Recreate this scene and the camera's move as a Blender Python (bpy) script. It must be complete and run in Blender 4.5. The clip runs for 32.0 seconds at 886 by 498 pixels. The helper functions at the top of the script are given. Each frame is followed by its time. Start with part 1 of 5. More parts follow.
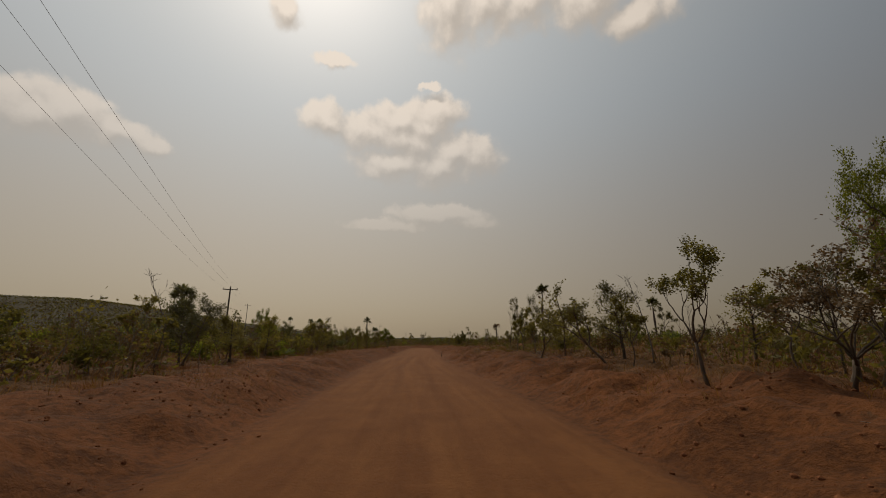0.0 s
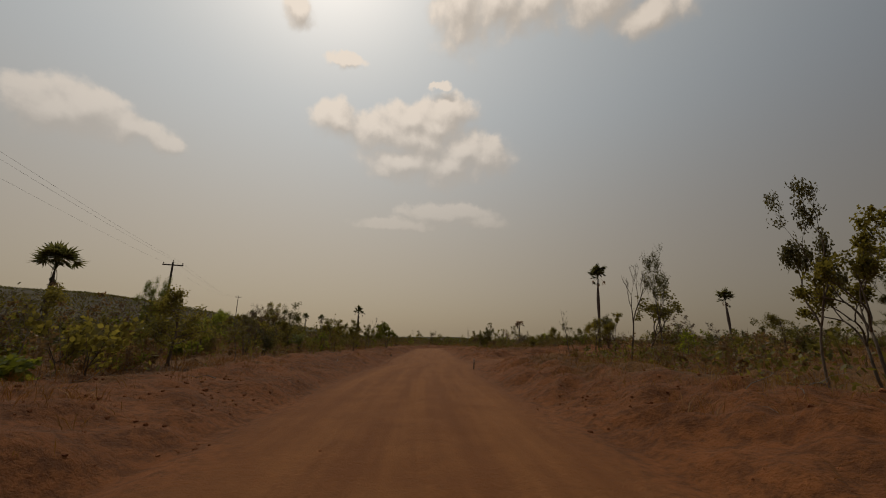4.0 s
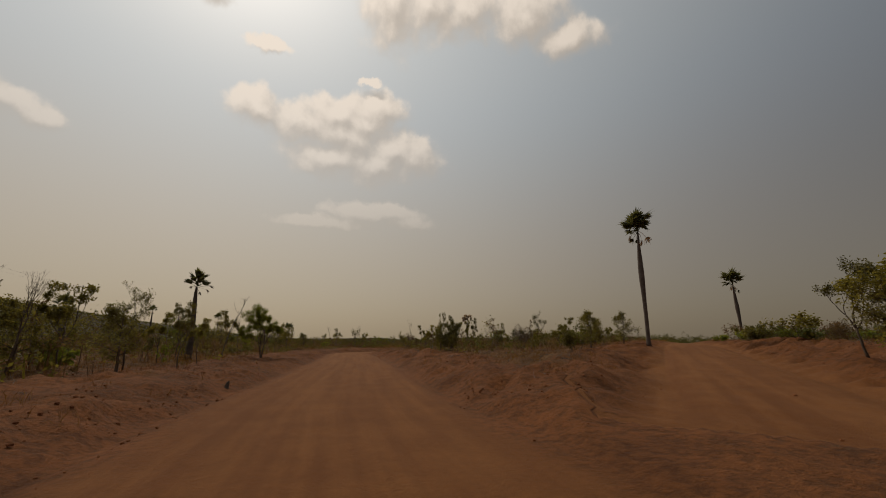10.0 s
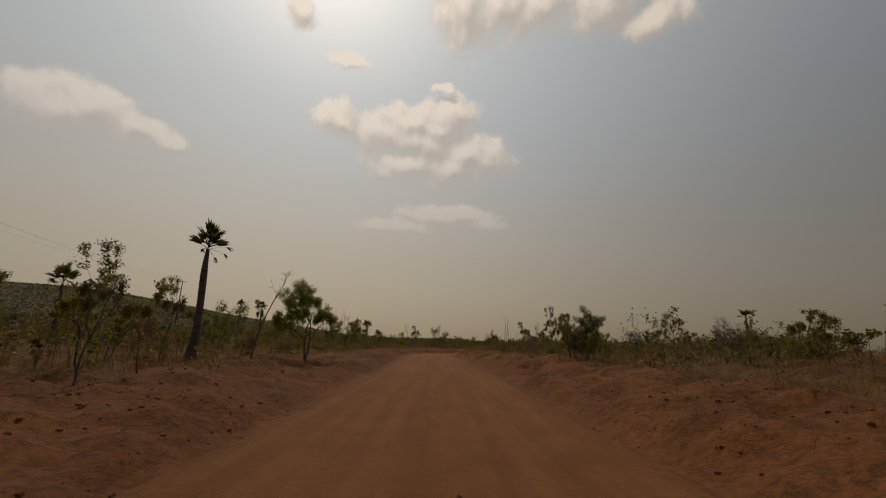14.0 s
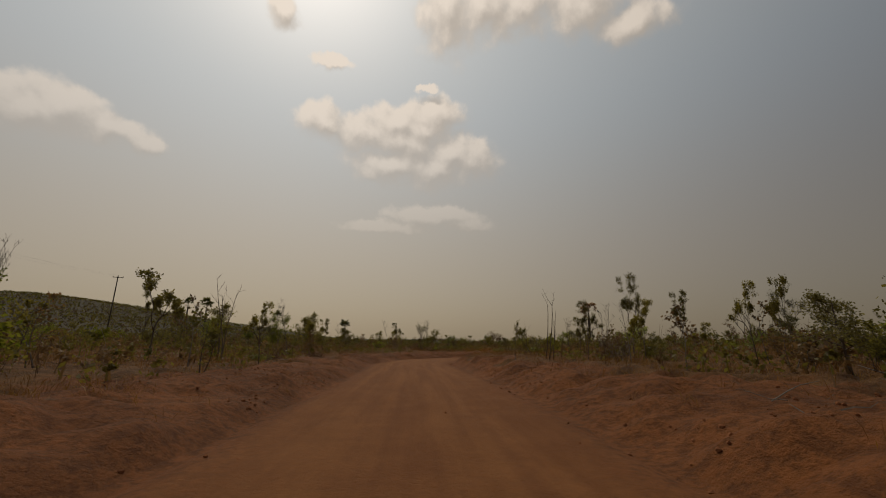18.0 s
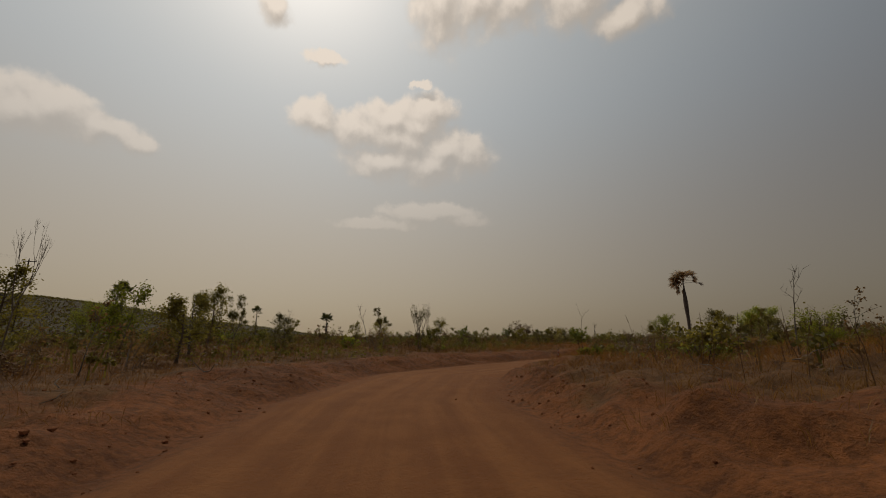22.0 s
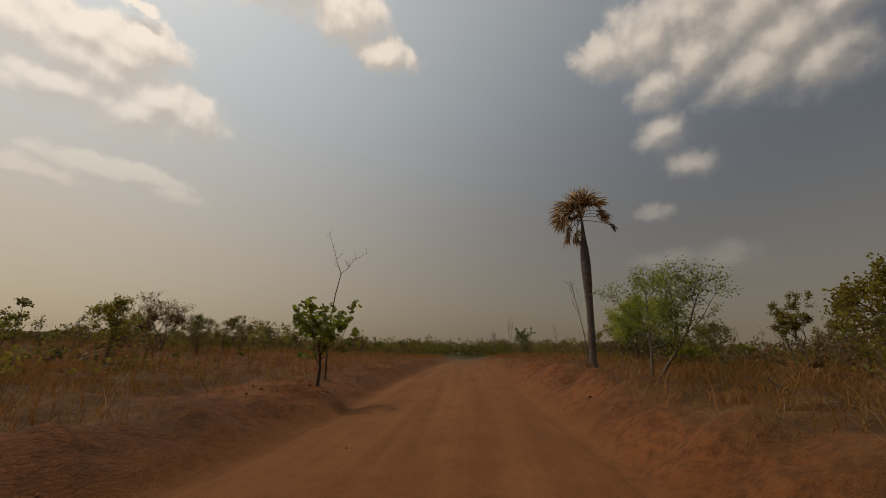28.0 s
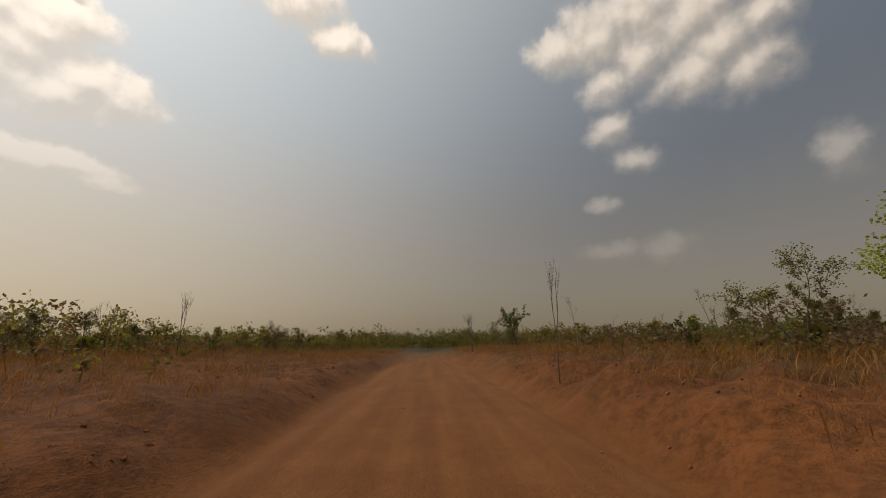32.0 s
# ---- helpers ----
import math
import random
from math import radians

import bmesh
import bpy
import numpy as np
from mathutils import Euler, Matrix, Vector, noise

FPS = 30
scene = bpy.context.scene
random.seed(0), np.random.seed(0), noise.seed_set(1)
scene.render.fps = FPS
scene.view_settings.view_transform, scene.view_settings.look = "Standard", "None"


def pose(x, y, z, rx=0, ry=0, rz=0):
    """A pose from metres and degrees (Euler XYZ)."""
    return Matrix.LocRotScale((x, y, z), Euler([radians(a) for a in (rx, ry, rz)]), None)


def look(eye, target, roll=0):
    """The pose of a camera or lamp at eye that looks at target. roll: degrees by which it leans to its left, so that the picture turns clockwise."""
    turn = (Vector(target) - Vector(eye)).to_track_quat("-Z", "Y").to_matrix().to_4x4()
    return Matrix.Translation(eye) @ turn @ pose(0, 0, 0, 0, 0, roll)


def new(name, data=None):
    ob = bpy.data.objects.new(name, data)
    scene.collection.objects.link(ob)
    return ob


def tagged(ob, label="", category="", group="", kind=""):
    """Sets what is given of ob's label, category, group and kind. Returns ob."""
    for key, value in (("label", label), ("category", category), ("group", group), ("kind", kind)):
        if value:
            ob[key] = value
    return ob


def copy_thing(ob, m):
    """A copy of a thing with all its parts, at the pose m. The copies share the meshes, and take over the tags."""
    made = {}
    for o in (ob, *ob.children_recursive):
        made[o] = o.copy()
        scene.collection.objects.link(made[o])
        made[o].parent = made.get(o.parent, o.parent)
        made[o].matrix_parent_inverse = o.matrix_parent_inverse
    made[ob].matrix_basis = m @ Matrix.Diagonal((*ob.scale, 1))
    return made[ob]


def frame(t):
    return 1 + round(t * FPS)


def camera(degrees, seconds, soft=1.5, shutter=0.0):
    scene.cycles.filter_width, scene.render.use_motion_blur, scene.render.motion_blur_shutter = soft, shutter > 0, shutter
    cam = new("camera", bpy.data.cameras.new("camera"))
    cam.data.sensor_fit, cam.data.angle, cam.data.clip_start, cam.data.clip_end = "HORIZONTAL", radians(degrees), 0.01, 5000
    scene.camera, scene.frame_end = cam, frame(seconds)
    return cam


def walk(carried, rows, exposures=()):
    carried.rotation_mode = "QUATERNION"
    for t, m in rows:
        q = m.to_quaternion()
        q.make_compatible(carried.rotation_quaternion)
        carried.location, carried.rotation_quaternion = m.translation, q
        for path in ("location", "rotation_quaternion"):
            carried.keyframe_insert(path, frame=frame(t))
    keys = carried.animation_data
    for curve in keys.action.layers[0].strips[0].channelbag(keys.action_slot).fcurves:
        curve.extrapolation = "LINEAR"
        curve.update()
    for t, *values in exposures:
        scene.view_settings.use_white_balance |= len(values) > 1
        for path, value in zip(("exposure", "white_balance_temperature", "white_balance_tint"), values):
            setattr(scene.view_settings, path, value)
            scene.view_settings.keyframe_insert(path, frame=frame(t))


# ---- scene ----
from mathutils import Quaternion
cam = camera(97.6, 32.0, soft=1.0)
# seconds, place, tilt, turn and lean of the camera
PATH = [
    (0, 0.00, 0.00, 1.35, 103.62, -0.22, -0.30),
    (0.5, -0.13, 2.24, 1.35, 104.02, 0.02, 0.59),
    (1, -0.28, 4.49, 1.35, 103.85, 0.22, 1.12),
    (1.5, -0.41, 6.78, 1.35, 103.32, -0.04, 0.28),
    (2, -0.56, 9.11, 1.36, 103.71, 0.03, 0.26),
    (2.5, -0.73, 11.48, 1.36, 103.48, 0.42, 0.80),
    (3, -0.91, 13.86, 1.36, 103.53, 0.77, 0.69),
    (3.5, -1.12, 16.26, 1.36, 103.53, 1.06, 0.28),
    (5.5, -1.99, 25.81, 1.36, 103.66, 1.43, 2.93),
    (6, -2.18, 28.13, 1.36, 103.48, 0.92, 2.89),
    (6.5, -2.34, 30.43, 1.36, 103.39, 0.61, 3.87),
    (7, -2.49, 32.67, 1.35, 103.95, 0.57, 3.43),
    (7.5, -2.64, 34.79, 1.35, 103.59, 0.76, 2.74),
    (8, -2.79, 36.78, 1.35, 103.63, 1.07, 2.62),
    (8.5, -2.86, 38.63, 1.36, 103.20, -0.26, 2.07),
    (9, -2.80, 40.30, 1.36, 102.95, -3.64, 1.88),
    (9.5, -2.61, 41.69, 1.35, 103.19, -8.34, 1.45),
    (10, -2.44, 42.80, 1.35, 103.64, -10.07, -0.45),
    (10.5, -2.42, 43.73, 1.35, 103.61, -7.20, -0.59),
    (11, -2.50, 44.55, 1.34, 103.73, -2.92, -0.48),
    (11.5, -2.64, 45.54, 1.34, 103.80, 0.95, -0.58),
    (12, -2.78, 46.79, 1.34, 103.38, 2.44, -0.51),
    (12.5, -2.96, 48.24, 1.33, 103.97, 3.69, -0.29),
    (13, -3.15, 49.82, 1.35, 103.67, 3.82, 1.02),
    (13.5, -3.32, 51.60, 1.34, 104.06, 2.78, 1.46),
    (14, -3.44, 53.48, 1.33, 103.76, 1.19, 1.43),
    (14.5, -3.50, 55.42, 1.33, 103.45, -0.55, 1.05),
    (16.5, -3.73, 62.99, 1.35, 103.72, -1.61, -0.59),
    (17, -3.77, 65.30, 1.34, 103.64, -1.94, -0.75),
    (17.5, -3.84, 67.78, 1.35, 103.61, -1.50, -0.55),
    (18, -3.95, 70.38, 1.36, 103.91, -0.88, 0.16),
    (18.5, -4.09, 73.03, 1.35, 103.65, -0.29, -0.09),
    (19, -4.23, 75.71, 1.34, 103.14, -0.21, -0.82),
    (19.5, -4.36, 78.37, 1.33, 103.53, -0.40, -0.70),
    (20, -4.48, 81.01, 1.34, 102.94, -0.56, -0.27),
    (20.5, -4.59, 83.63, 1.35, 103.62, -0.57, 0.31),
    (21, -4.68, 86.17, 1.36, 103.31, -0.59, -0.05),
    (21.5, -4.76, 88.68, 1.36, 104.00, -0.92, -0.58),
    (22, -4.81, 91.16, 1.35, 103.42, -1.49, -0.73),
    (22.5, -4.83, 93.67, 1.35, 103.11, -2.12, -0.71),
    (23, -4.80, 96.15, 1.35, 103.30, -3.33, -0.10),
    (23.5, -4.68, 98.57, 1.35, 102.97, -5.14, -0.90),
    (24, -4.46, 100.94, 1.34, 102.87, -7.51, -0.43),
    (24.5, -4.10, 103.22, 1.34, 102.70, -11.01, -0.66),
    (25, -3.55, 105.41, 1.33, 102.00, -15.35, -1.60),
    (25.5, -2.83, 107.50, 1.33, 102.55, -20.10, -2.99),
    (26, -1.82, 109.76, 1.32, 103.12, -24.95, -2.11),
    (26.5, -0.56, 111.89, 1.34, 103.14, -31.25, -1.55),
    (28.5, 5.38, 119.34, 1.36, 104.09, -43.46, 1.39),
    (29, 6.76, 120.81, 1.34, 103.75, -44.54, 1.16),
    (29.5, 8.13, 122.28, 1.35, 103.86, -44.76, 0.75),
    (30, 9.36, 123.60, 1.33, 103.84, -45.41, 0.65),
    (30.5, 10.62, 124.89, 1.32, 103.81, -46.72, 0.22),
    (31, 11.87, 126.12, 1.36, 103.23, -47.77, -0.37),
    (31.5, 13.09, 127.31, 1.35, 102.30, -48.16, -0.54),
    (32, 14.27, 128.47, 1.30, 102.95, -48.30, -0.74),
]
walk(cam, [(t, pose(x, y, z, rx, 0, rz) @ pose(0, 0, 0, 0, 0, lean)) for t, x, y, z, rx, rz, lean in PATH],
     exposures=[(0.0, 0.02), (6.0, -0.04), (9.0, 0.0), (11.0, 0.13), (12.5, -0.02), (23.5, -0.03), (25.5, 0.06), (28.5, 0.32), (29.2, 0.4), (29.6, 0.5), (30.0, 0.55), (32.0, 0.61)])

# ---------------------------------------------------------------- sky and sun
SUN_AZ, SUN_EL = -24.0, 54.0      # degrees, azimuth to the right of +y


def way(az, el):
    a, e = radians(az), radians(el)
    return Vector((math.sin(a) * math.cos(e), math.cos(a) * math.cos(e), math.sin(e)))


lamp = bpy.data.lights.new("sun", "SUN")
lamp.energy, lamp.angle, lamp.color = 1.1, radians(3.0), (1.0, 0.9, 0.76)
sun = new("sun", lamp)
sun.matrix_world = look(way(SUN_AZ, SUN_EL) * 100, (0, 0, 0))

world = bpy.data.worlds.new("sky")
scene.world = world
world.use_nodes = True
NT = world.node_tree


class Graph:
    """Short hand for node trees."""

    def __init__(self, tree):
        self.tree = tree

    def node(self, kind, **props):
        n = self.tree.nodes.new(kind)
        for key, value in props.items():
            setattr(n, key, value)
        return n

    def put(self, socket, value):
        if isinstance(value, bpy.types.NodeSocket):
            self.tree.links.new(value, socket)
        elif value is not None:
            socket.default_value = value

    def math(self, op, a, b=None, c=None, clamp=False):
        n = self.node("ShaderNodeMath", operation=op, use_clamp=clamp)
        for s, v in zip(n.inputs, (a, b, c)):
            self.put(s, v)
        return n.outputs[0]

    def vec(self, op, a, b=None, scale=None):
        n = self.node("ShaderNodeVectorMath", operation=op)
        self.put(n.inputs[0], a)
        if b is not None:
            self.put(n.inputs[1], b)
        if scale is not None:
            self.put(n.inputs[3], scale)
        return n.outputs["Value"] if op in ("LENGTH", "DOT_PRODUCT") else n.outputs[0]

    def noise(self, vector, scale, detail=4.0, rough=0.55, out=0):
        n = self.node("ShaderNodeTexNoise")
        self.put(n.inputs["Vector"], vector)
        n.inputs["Scale"].default_value, n.inputs["Detail"].default_value, n.inputs["Roughness"].default_value = scale, detail, rough
        return n.outputs[out]

    def ramp(self, value, lo, hi, a=0.0, b=1.0, smooth=True):
        n = self.node("ShaderNodeMapRange", interpolation_type="SMOOTHSTEP" if smooth else "LINEAR")
        for s, v in zip(n.inputs[:5], (value, lo, hi, a, b)):
            self.put(s, v)
        return n.outputs[0]

    def mix(self, factor, a, b, blend="MIX"):
        n = self.node("ShaderNodeMix", data_type="RGBA", blend_type=blend)
        self.put(n.inputs["Factor"], factor)
        for s, v in zip((n.inputs[6], n.inputs[7]), (a, b)):
            self.put(s, (*v, 1) if isinstance(v, tuple) and len(v) == 3 else v)
        return n.outputs[2]


G = Graph(NT)
NT.nodes.clear()
out = G.node("ShaderNodeOutputWorld")
back = G.node("ShaderNodeBackground")
NT.links.new(back.outputs[0], out.inputs[0])
ray = G.vec("NORMALIZE", G.node("ShaderNodeTexCoord").outputs["Generated"])
split = G.node("ShaderNodeSeparateXYZ")
NT.links.new(ray, split.inputs[0])
az = G.math("MULTIPLY", G.math("ARCTAN2", split.outputs[0], split.outputs[1]), 180 / math.pi)
el = G.math("MULTIPLY", G.math("ARCSINE", split.outputs[2]), 180 / math.pi)
clear = G.node("ShaderNodeTexSky", sky_type="NISHITA", sun_disc=False, sun_elevation=radians(SUN_EL), sun_rotation=radians(SUN_AZ),
               air_density=1.0, dust_density=4.0, ozone_density=1.0)
clear_sky = G.vec("SCALE", clear.outputs[0], scale=0.05)
# dusty haze: pale beige low down, grey blue high up, brightest round the sun
to_sun = G.math("MULTIPLY", G.math("ARCCOSINE", G.vec("DOT_PRODUCT", ray, tuple(way(SUN_AZ, SUN_EL)))), 180 / math.pi)
haze = G.mix(G.ramp(el, 2.0, 34.0), (0.407, 0.328, 0.226), (0.298, 0.312, 0.312))
near_sun = G.ramp(to_sun, 87.0, 0.0)
haze = G.mix(1.0, haze, G.mix(near_sun, G.mix(G.ramp(el, 4.0, 26.0), (0.40, 0.40, 0.40), (0.312, 0.329, 0.362)), (1.96, 1.94, 1.88)), "MULTIPLY")
glow = G.math("POWER", G.ramp(to_sun, 24.0, 0.0, smooth=False), 2.2)
haze = G.mix(glow, haze, (1.05, 1.02, 0.97))
sky = G.mix(0.22, haze, clear_sky)
# cumulus: rows of azimuth, elevation and half sizes in degrees
CUMULUS = [
    [(-18, 30.7, 4.2, 2.4), (-12, 30, 5.3, 2.5), (-7.2, 31.4, 5, 2.7), (-0.8, 33, 5, 2.5), (-4.4, 28.7, 7.4, 3), (-2.6, 31.0, 4.4, 2.2), (-7.4, 25.8, 6.6, 2.3), (-1.2, 25.6, 6.6, 2.9), (5.4, 26.7, 4.2, 2.9), (-6.0, 29.6, 6.0, 2.6), (1.6, 27.6, 5.6, 2.6)],
    [(-7.1, 16.9, 6.7, 1.0), (-0.8, 18.6, 7.2, 1.5), (4.7, 17.3, 3.4, 1.1)],
    [(1.6, 45.5, 4.9, 5.0), (8.4, 45.8, 6.6, 3.6), (15.4, 45.4, 4.9, 2.9), (24.7, 44.0, 6.5, 3.2), (31.4, 40.1, 5.4, 2.0)],
    [(-49.9, 23.2, 4.0, 2.4), (-47.1, 24.3, 4.0, 2.6), (-43.1, 23.7, 3.8, 1.9), (-39.9, 23.0, 2.4, 1.2)],
    [(-17.8, 38.1, 3.1, 0.9), (-1.8, 36.5, 1.7, 0.55), (-26.0, 42.3, 2.2, 1.8)],
    [(73.0, 38.4, 6.2, 3.8), (67.6, 38.2, 4.2, 2.4), (79.5, 39.4, 6.8, 4.0), (85.5, 37.4, 5.8, 3.8), (88.4, 33.6, 5.2, 3.6), (90.6, 30.0, 4.2, 3.2), (84.6, 31.2, 5.2, 3.0), (79.6, 35.2, 5.2, 3.0), (74.6, 32.6, 3.4, 2.2), (93.0, 34.6, 3.4, 2.2)],
    [(73.8, 27.3, 2.8, 2.1), (76.6, 23.0, 2.8, 1.7), (72.7, 11.1, 3.8, 1.3), (72.0, 17.4, 2.0, 1.0), (96.4, 18.4, 1.8, 2.5), (79.0, 10.9, 3.4, 1.7)],
]
plane = G.node("ShaderNodeCombineXYZ")
NT.links.new(az, plane.inputs[0])
NT.links.new(el, plane.inputs[1])
plane = plane.outputs[0]
shape_tree = bpy.data.node_groups.new("cloud_shape", "ShaderNodeTree")
shape_tree.interface.new_socket("Place", in_out="INPUT", socket_type="NodeSocketVector")
shape_tree.interface.new_socket("Depth", in_out="OUTPUT", socket_type="NodeSocketFloat")
S = Graph(shape_tree)
spot = S.node("NodeGroupInput").outputs[0]
warp = S.vec("SUBTRACT", S.noise(spot, 0.33, 4.0, 0.55, out=1), (0.5, 0.5, 0.5))
bent = S.vec("ADD", spot, S.vec("MULTIPLY", warp, (3.8, 2.6, 0.0)))
gap = None
for group in CUMULUS:
    for a, e, ra, re in group:
        d = S.vec("LENGTH", S.vec("MULTIPLY", S.vec("SUBTRACT", bent, (a, e, 0)), (1 / (ra * 1.2), 1 / (re * 1.2), 0)))
        gap = d if gap is None else S.math("SMOOTH_MIN", gap, d, 0.36)
puff = S.math("MULTIPLY", S.math("SUBTRACT", S.noise(spot, 0.3, 5.0, 0.5), 0.5), 0.95)
shape_tree.links.new(S.math("ADD", S.math("SUBTRACT", 1.0, gap), puff), S.node("NodeGroupOutput").inputs[0])


def cloud_depth(place):
    n = G.node("ShaderNodeGroup", node_tree=shape_tree)
    G.put(n.inputs[0], place)
    return n.outputs[0]


body = cloud_depth(plane)
above = cloud_depth(G.vec("ADD", plane, (-0.9, 1.5, 0.0)))
sunny = G.ramp(G.math("SUBTRACT", body, above), -0.4, 0.55)      # facing the sun, or in the cloud's own shade
crisp = G.mix(sunny, G.ramp(body, -0.28, 0.7), G.ramp(body, -0.06, 0.34))
cover = G.mix(G.ramp(to_sun, 40.0, 75.0), crisp, G.ramp(body, -0.3, 0.95))
lit = G.mix(sunny, (0.42, 0.37, 0.32), (0.70, 0.615, 0.53))
lit = G.mix(1.0, lit, G.mix(near_sun, (0.73, 0.715, 0.69), (1.22, 1.2, 1.17)), "MULTIPLY")
fade = G.math("MULTIPLY", cover, G.ramp(el, 10.0, 36.0, 0.14, 0.9))
NT.links.new(G.mix(fade, sky, lit), back.inputs[0])
back.inputs[1].default_value = 1.0

# ---------------------------------------------------------------- materials


def material(name, rough=0.8):
    m = bpy.data.materials.new(name)
    m.use_nodes = True
    g = Graph(m.node_tree)
    b = m.node_tree.nodes["Principled BSDF"]
    b.inputs["Roughness"].default_value = rough
    b.inputs["Specular IOR Level"].default_value = 0.25
    return m, g, b


def bump(g, b, height, strength, distance):
    n = g.node("ShaderNodeBump")
    n.inputs["Strength"].default_value, n.inputs["Distance"].default_value = strength, distance
    g.put(n.inputs["Height"], height)
    g.put(b.inputs["Normal"], n.outputs[0])


def coords(g, kind="Object"):
    return g.node("ShaderNodeTexCoord").outputs[kind]


def chance(g):
    return g.node("ShaderNodeObjectInfo").outputs["Random"]


def soil_material():
    m, g, b = material("red_soil", 0.95)
    p = coords(g)
    side = g.node("ShaderNodeAttribute", attribute_name="side").outputs["Fac"]
    along = g.node("ShaderNodeAttribute", attribute_name="along").outputs["Fac"]
    bare = g.node("ShaderNodeAttribute", attribute_name="bare").outputs["Fac"]
    lane = g.node("ShaderNodeCombineXYZ")
    g.put(lane.inputs[0], side)
    g.put(lane.inputs[1], g.math("MULTIPLY", along, 0.035))
    streak = g.math("ADD", g.math("MULTIPLY", g.noise(lane.outputs[0], 2.2, 4.0, 0.6), 0.6), g.math("MULTIPLY", g.noise(p, 1.1, 5.0, 0.65), 0.4))
    blotch = g.noise(p, 0.35, 4.0, 0.6)
    grain = g.noise(p, 9.0, 6.0, 0.7)
    road = g.mix(g.ramp(streak, 0.36, 0.66), (0.172, 0.061, 0.0145), (0.238, 0.093, 0.025))
    crumbs = g.noise(p, 4.5, 5.0, 0.75)
    heap = g.mix(g.ramp(blotch, 0.3, 0.7), (0.122, 0.043, 0.0105), (0.19, 0.068, 0.018))
    off = g.math("ABSOLUTE", side)
    heap = g.mix(1.0, heap, g.mix(g.ramp(crumbs, 0.34, 0.62), (0.7, 0.7, 0.7), (1.2, 1.18, 1.15)), "MULTIPLY")
    trash = g.math("MULTIPLY", g.ramp(g.noise(p, 1.9, 7.0, 0.78), 0.55, 0.66), g.ramp(off, 3.6, 6.0))
    heap = g.mix(g.math("MULTIPLY", trash, 0.8), heap, g.mix(g.ramp(g.noise(p, 14.0, 4.0, 0.7), 0.4, 0.6), (0.035, 0.02, 0.0105), (0.15, 0.085, 0.04)))
    red = g.mix(g.ramp(g.math("ADD", off, g.math("MULTIPLY", blotch, 1.4)), 2.7, 3.7), road, heap)
    litter = g.mix(g.ramp(g.noise(p, 1.3, 5.0, 0.7), 0.35, 0.65), (0.082, 0.038, 0.0125), (0.16, 0.076, 0.023))
    edge = g.math("ADD", bare, g.math("MULTIPLY", g.math("SUBTRACT", g.noise(p, 0.8, 6.0, 0.7), 0.5), 1.7))
    colour = g.mix(g.ramp(edge, 0.22, 0.66), litter, red)
    scrub = g.mix(g.ramp(g.noise(p, 0.11, 7.0, 0.8), 0.38, 0.6), (0.036, 0.03, 0.013), (0.07, 0.052, 0.023))
    colour = g.mix(g.ramp(g.math("ADD", g.vec("LENGTH", g.vec("SUBTRACT", p, (0.0, 65.0, 0.0))), g.math("MULTIPLY", off, 0.4)), 60.0, 170.0), colour, scrub)
    colour = g.mix(1.0, colour, g.mix(grain, (0.72, 0.72, 0.72), (1.22, 1.2, 1.18)), "MULTIPLY")
    g.put(b.inputs["Base Color"], colour)
    rut = g.math("MULTIPLY", g.noise(p, 2.6, 5.0, 0.7), g.ramp(off, 2.3, 3.9, 0.3, 2.6))
    rut = g.math("ADD", rut, g.math("MULTIPLY", crumbs, g.ramp(off, 2.3, 3.9, 0.2, 1.6)))
    bump(g, b, g.math("ADD", g.math("ADD", grain, rut), g.noise(p, 30.0, 4.0, 0.7)), 0.75, 0.045)
    return m


def plain_material(name, a, b_, scale, rough=0.85, relief=0.4, depth=0.01, stretch=(1, 1, 1), vary=0.25):
    m, g, b = material(name, rough)
    p = g.vec("MULTIPLY", coords(g), stretch)
    fine = g.noise(p, scale, 5.0, 0.65)
    large = g.noise(p, scale * 0.14, 3.0, 0.6)
    c = g.mix(g.ramp(g.math("ADD", g.math("MULTIPLY", fine, 0.6), g.math("MULTIPLY", large, 0.4)), 0.36, 0.64), a, b_)
    k = g.math("ADD", g.math("MULTIPLY", chance(g), 2 * vary), 1.0 - vary)
    c = g.mix(1.0, c, g.vec("SCALE", (1, 1, 1), scale=k), "MULTIPLY")
    g.put(b.inputs["Base Color"], c)
    bump(g, b, fine, relief, depth)
    return m


def leaf_material(name, a, b_, glow=0.45, through_=(1.32, 1.22, 0.66)):
    """Thin leaves: light falls on them and through them."""
    m, g, b = material(name, 0.55)
    isle = g.node("ShaderNodeNewGeometry").outputs["Random Per Island"]
    c = g.mix(g.ramp(isle, 0.0, 1.0, smooth=False), a, b_)
    k = g.math("ADD", g.math("MULTIPLY", chance(g), 0.5), 0.75)
    c = g.mix(1.0, c, g.vec("SCALE", (1, 1, 1), scale=k), "MULTIPLY")
    g.put(b.inputs["Base Color"], c)
    thin = g.node("ShaderNodeBsdfTranslucent")
    g.put(thin.inputs[0], g.mix(1.0, c, through_, "MULTIPLY"))
    both = g.node("ShaderNodeMixShader")
    both.inputs[0].default_value = glow
    m.node_tree.links.new(b.outputs[0], both.inputs[1])
    m.node_tree.links.new(thin.outputs[0], both.inputs[2])
    m.node_tree.links.new(both.outputs[0], m.node_tree.nodes["Material Output"].inputs[0])
    return m


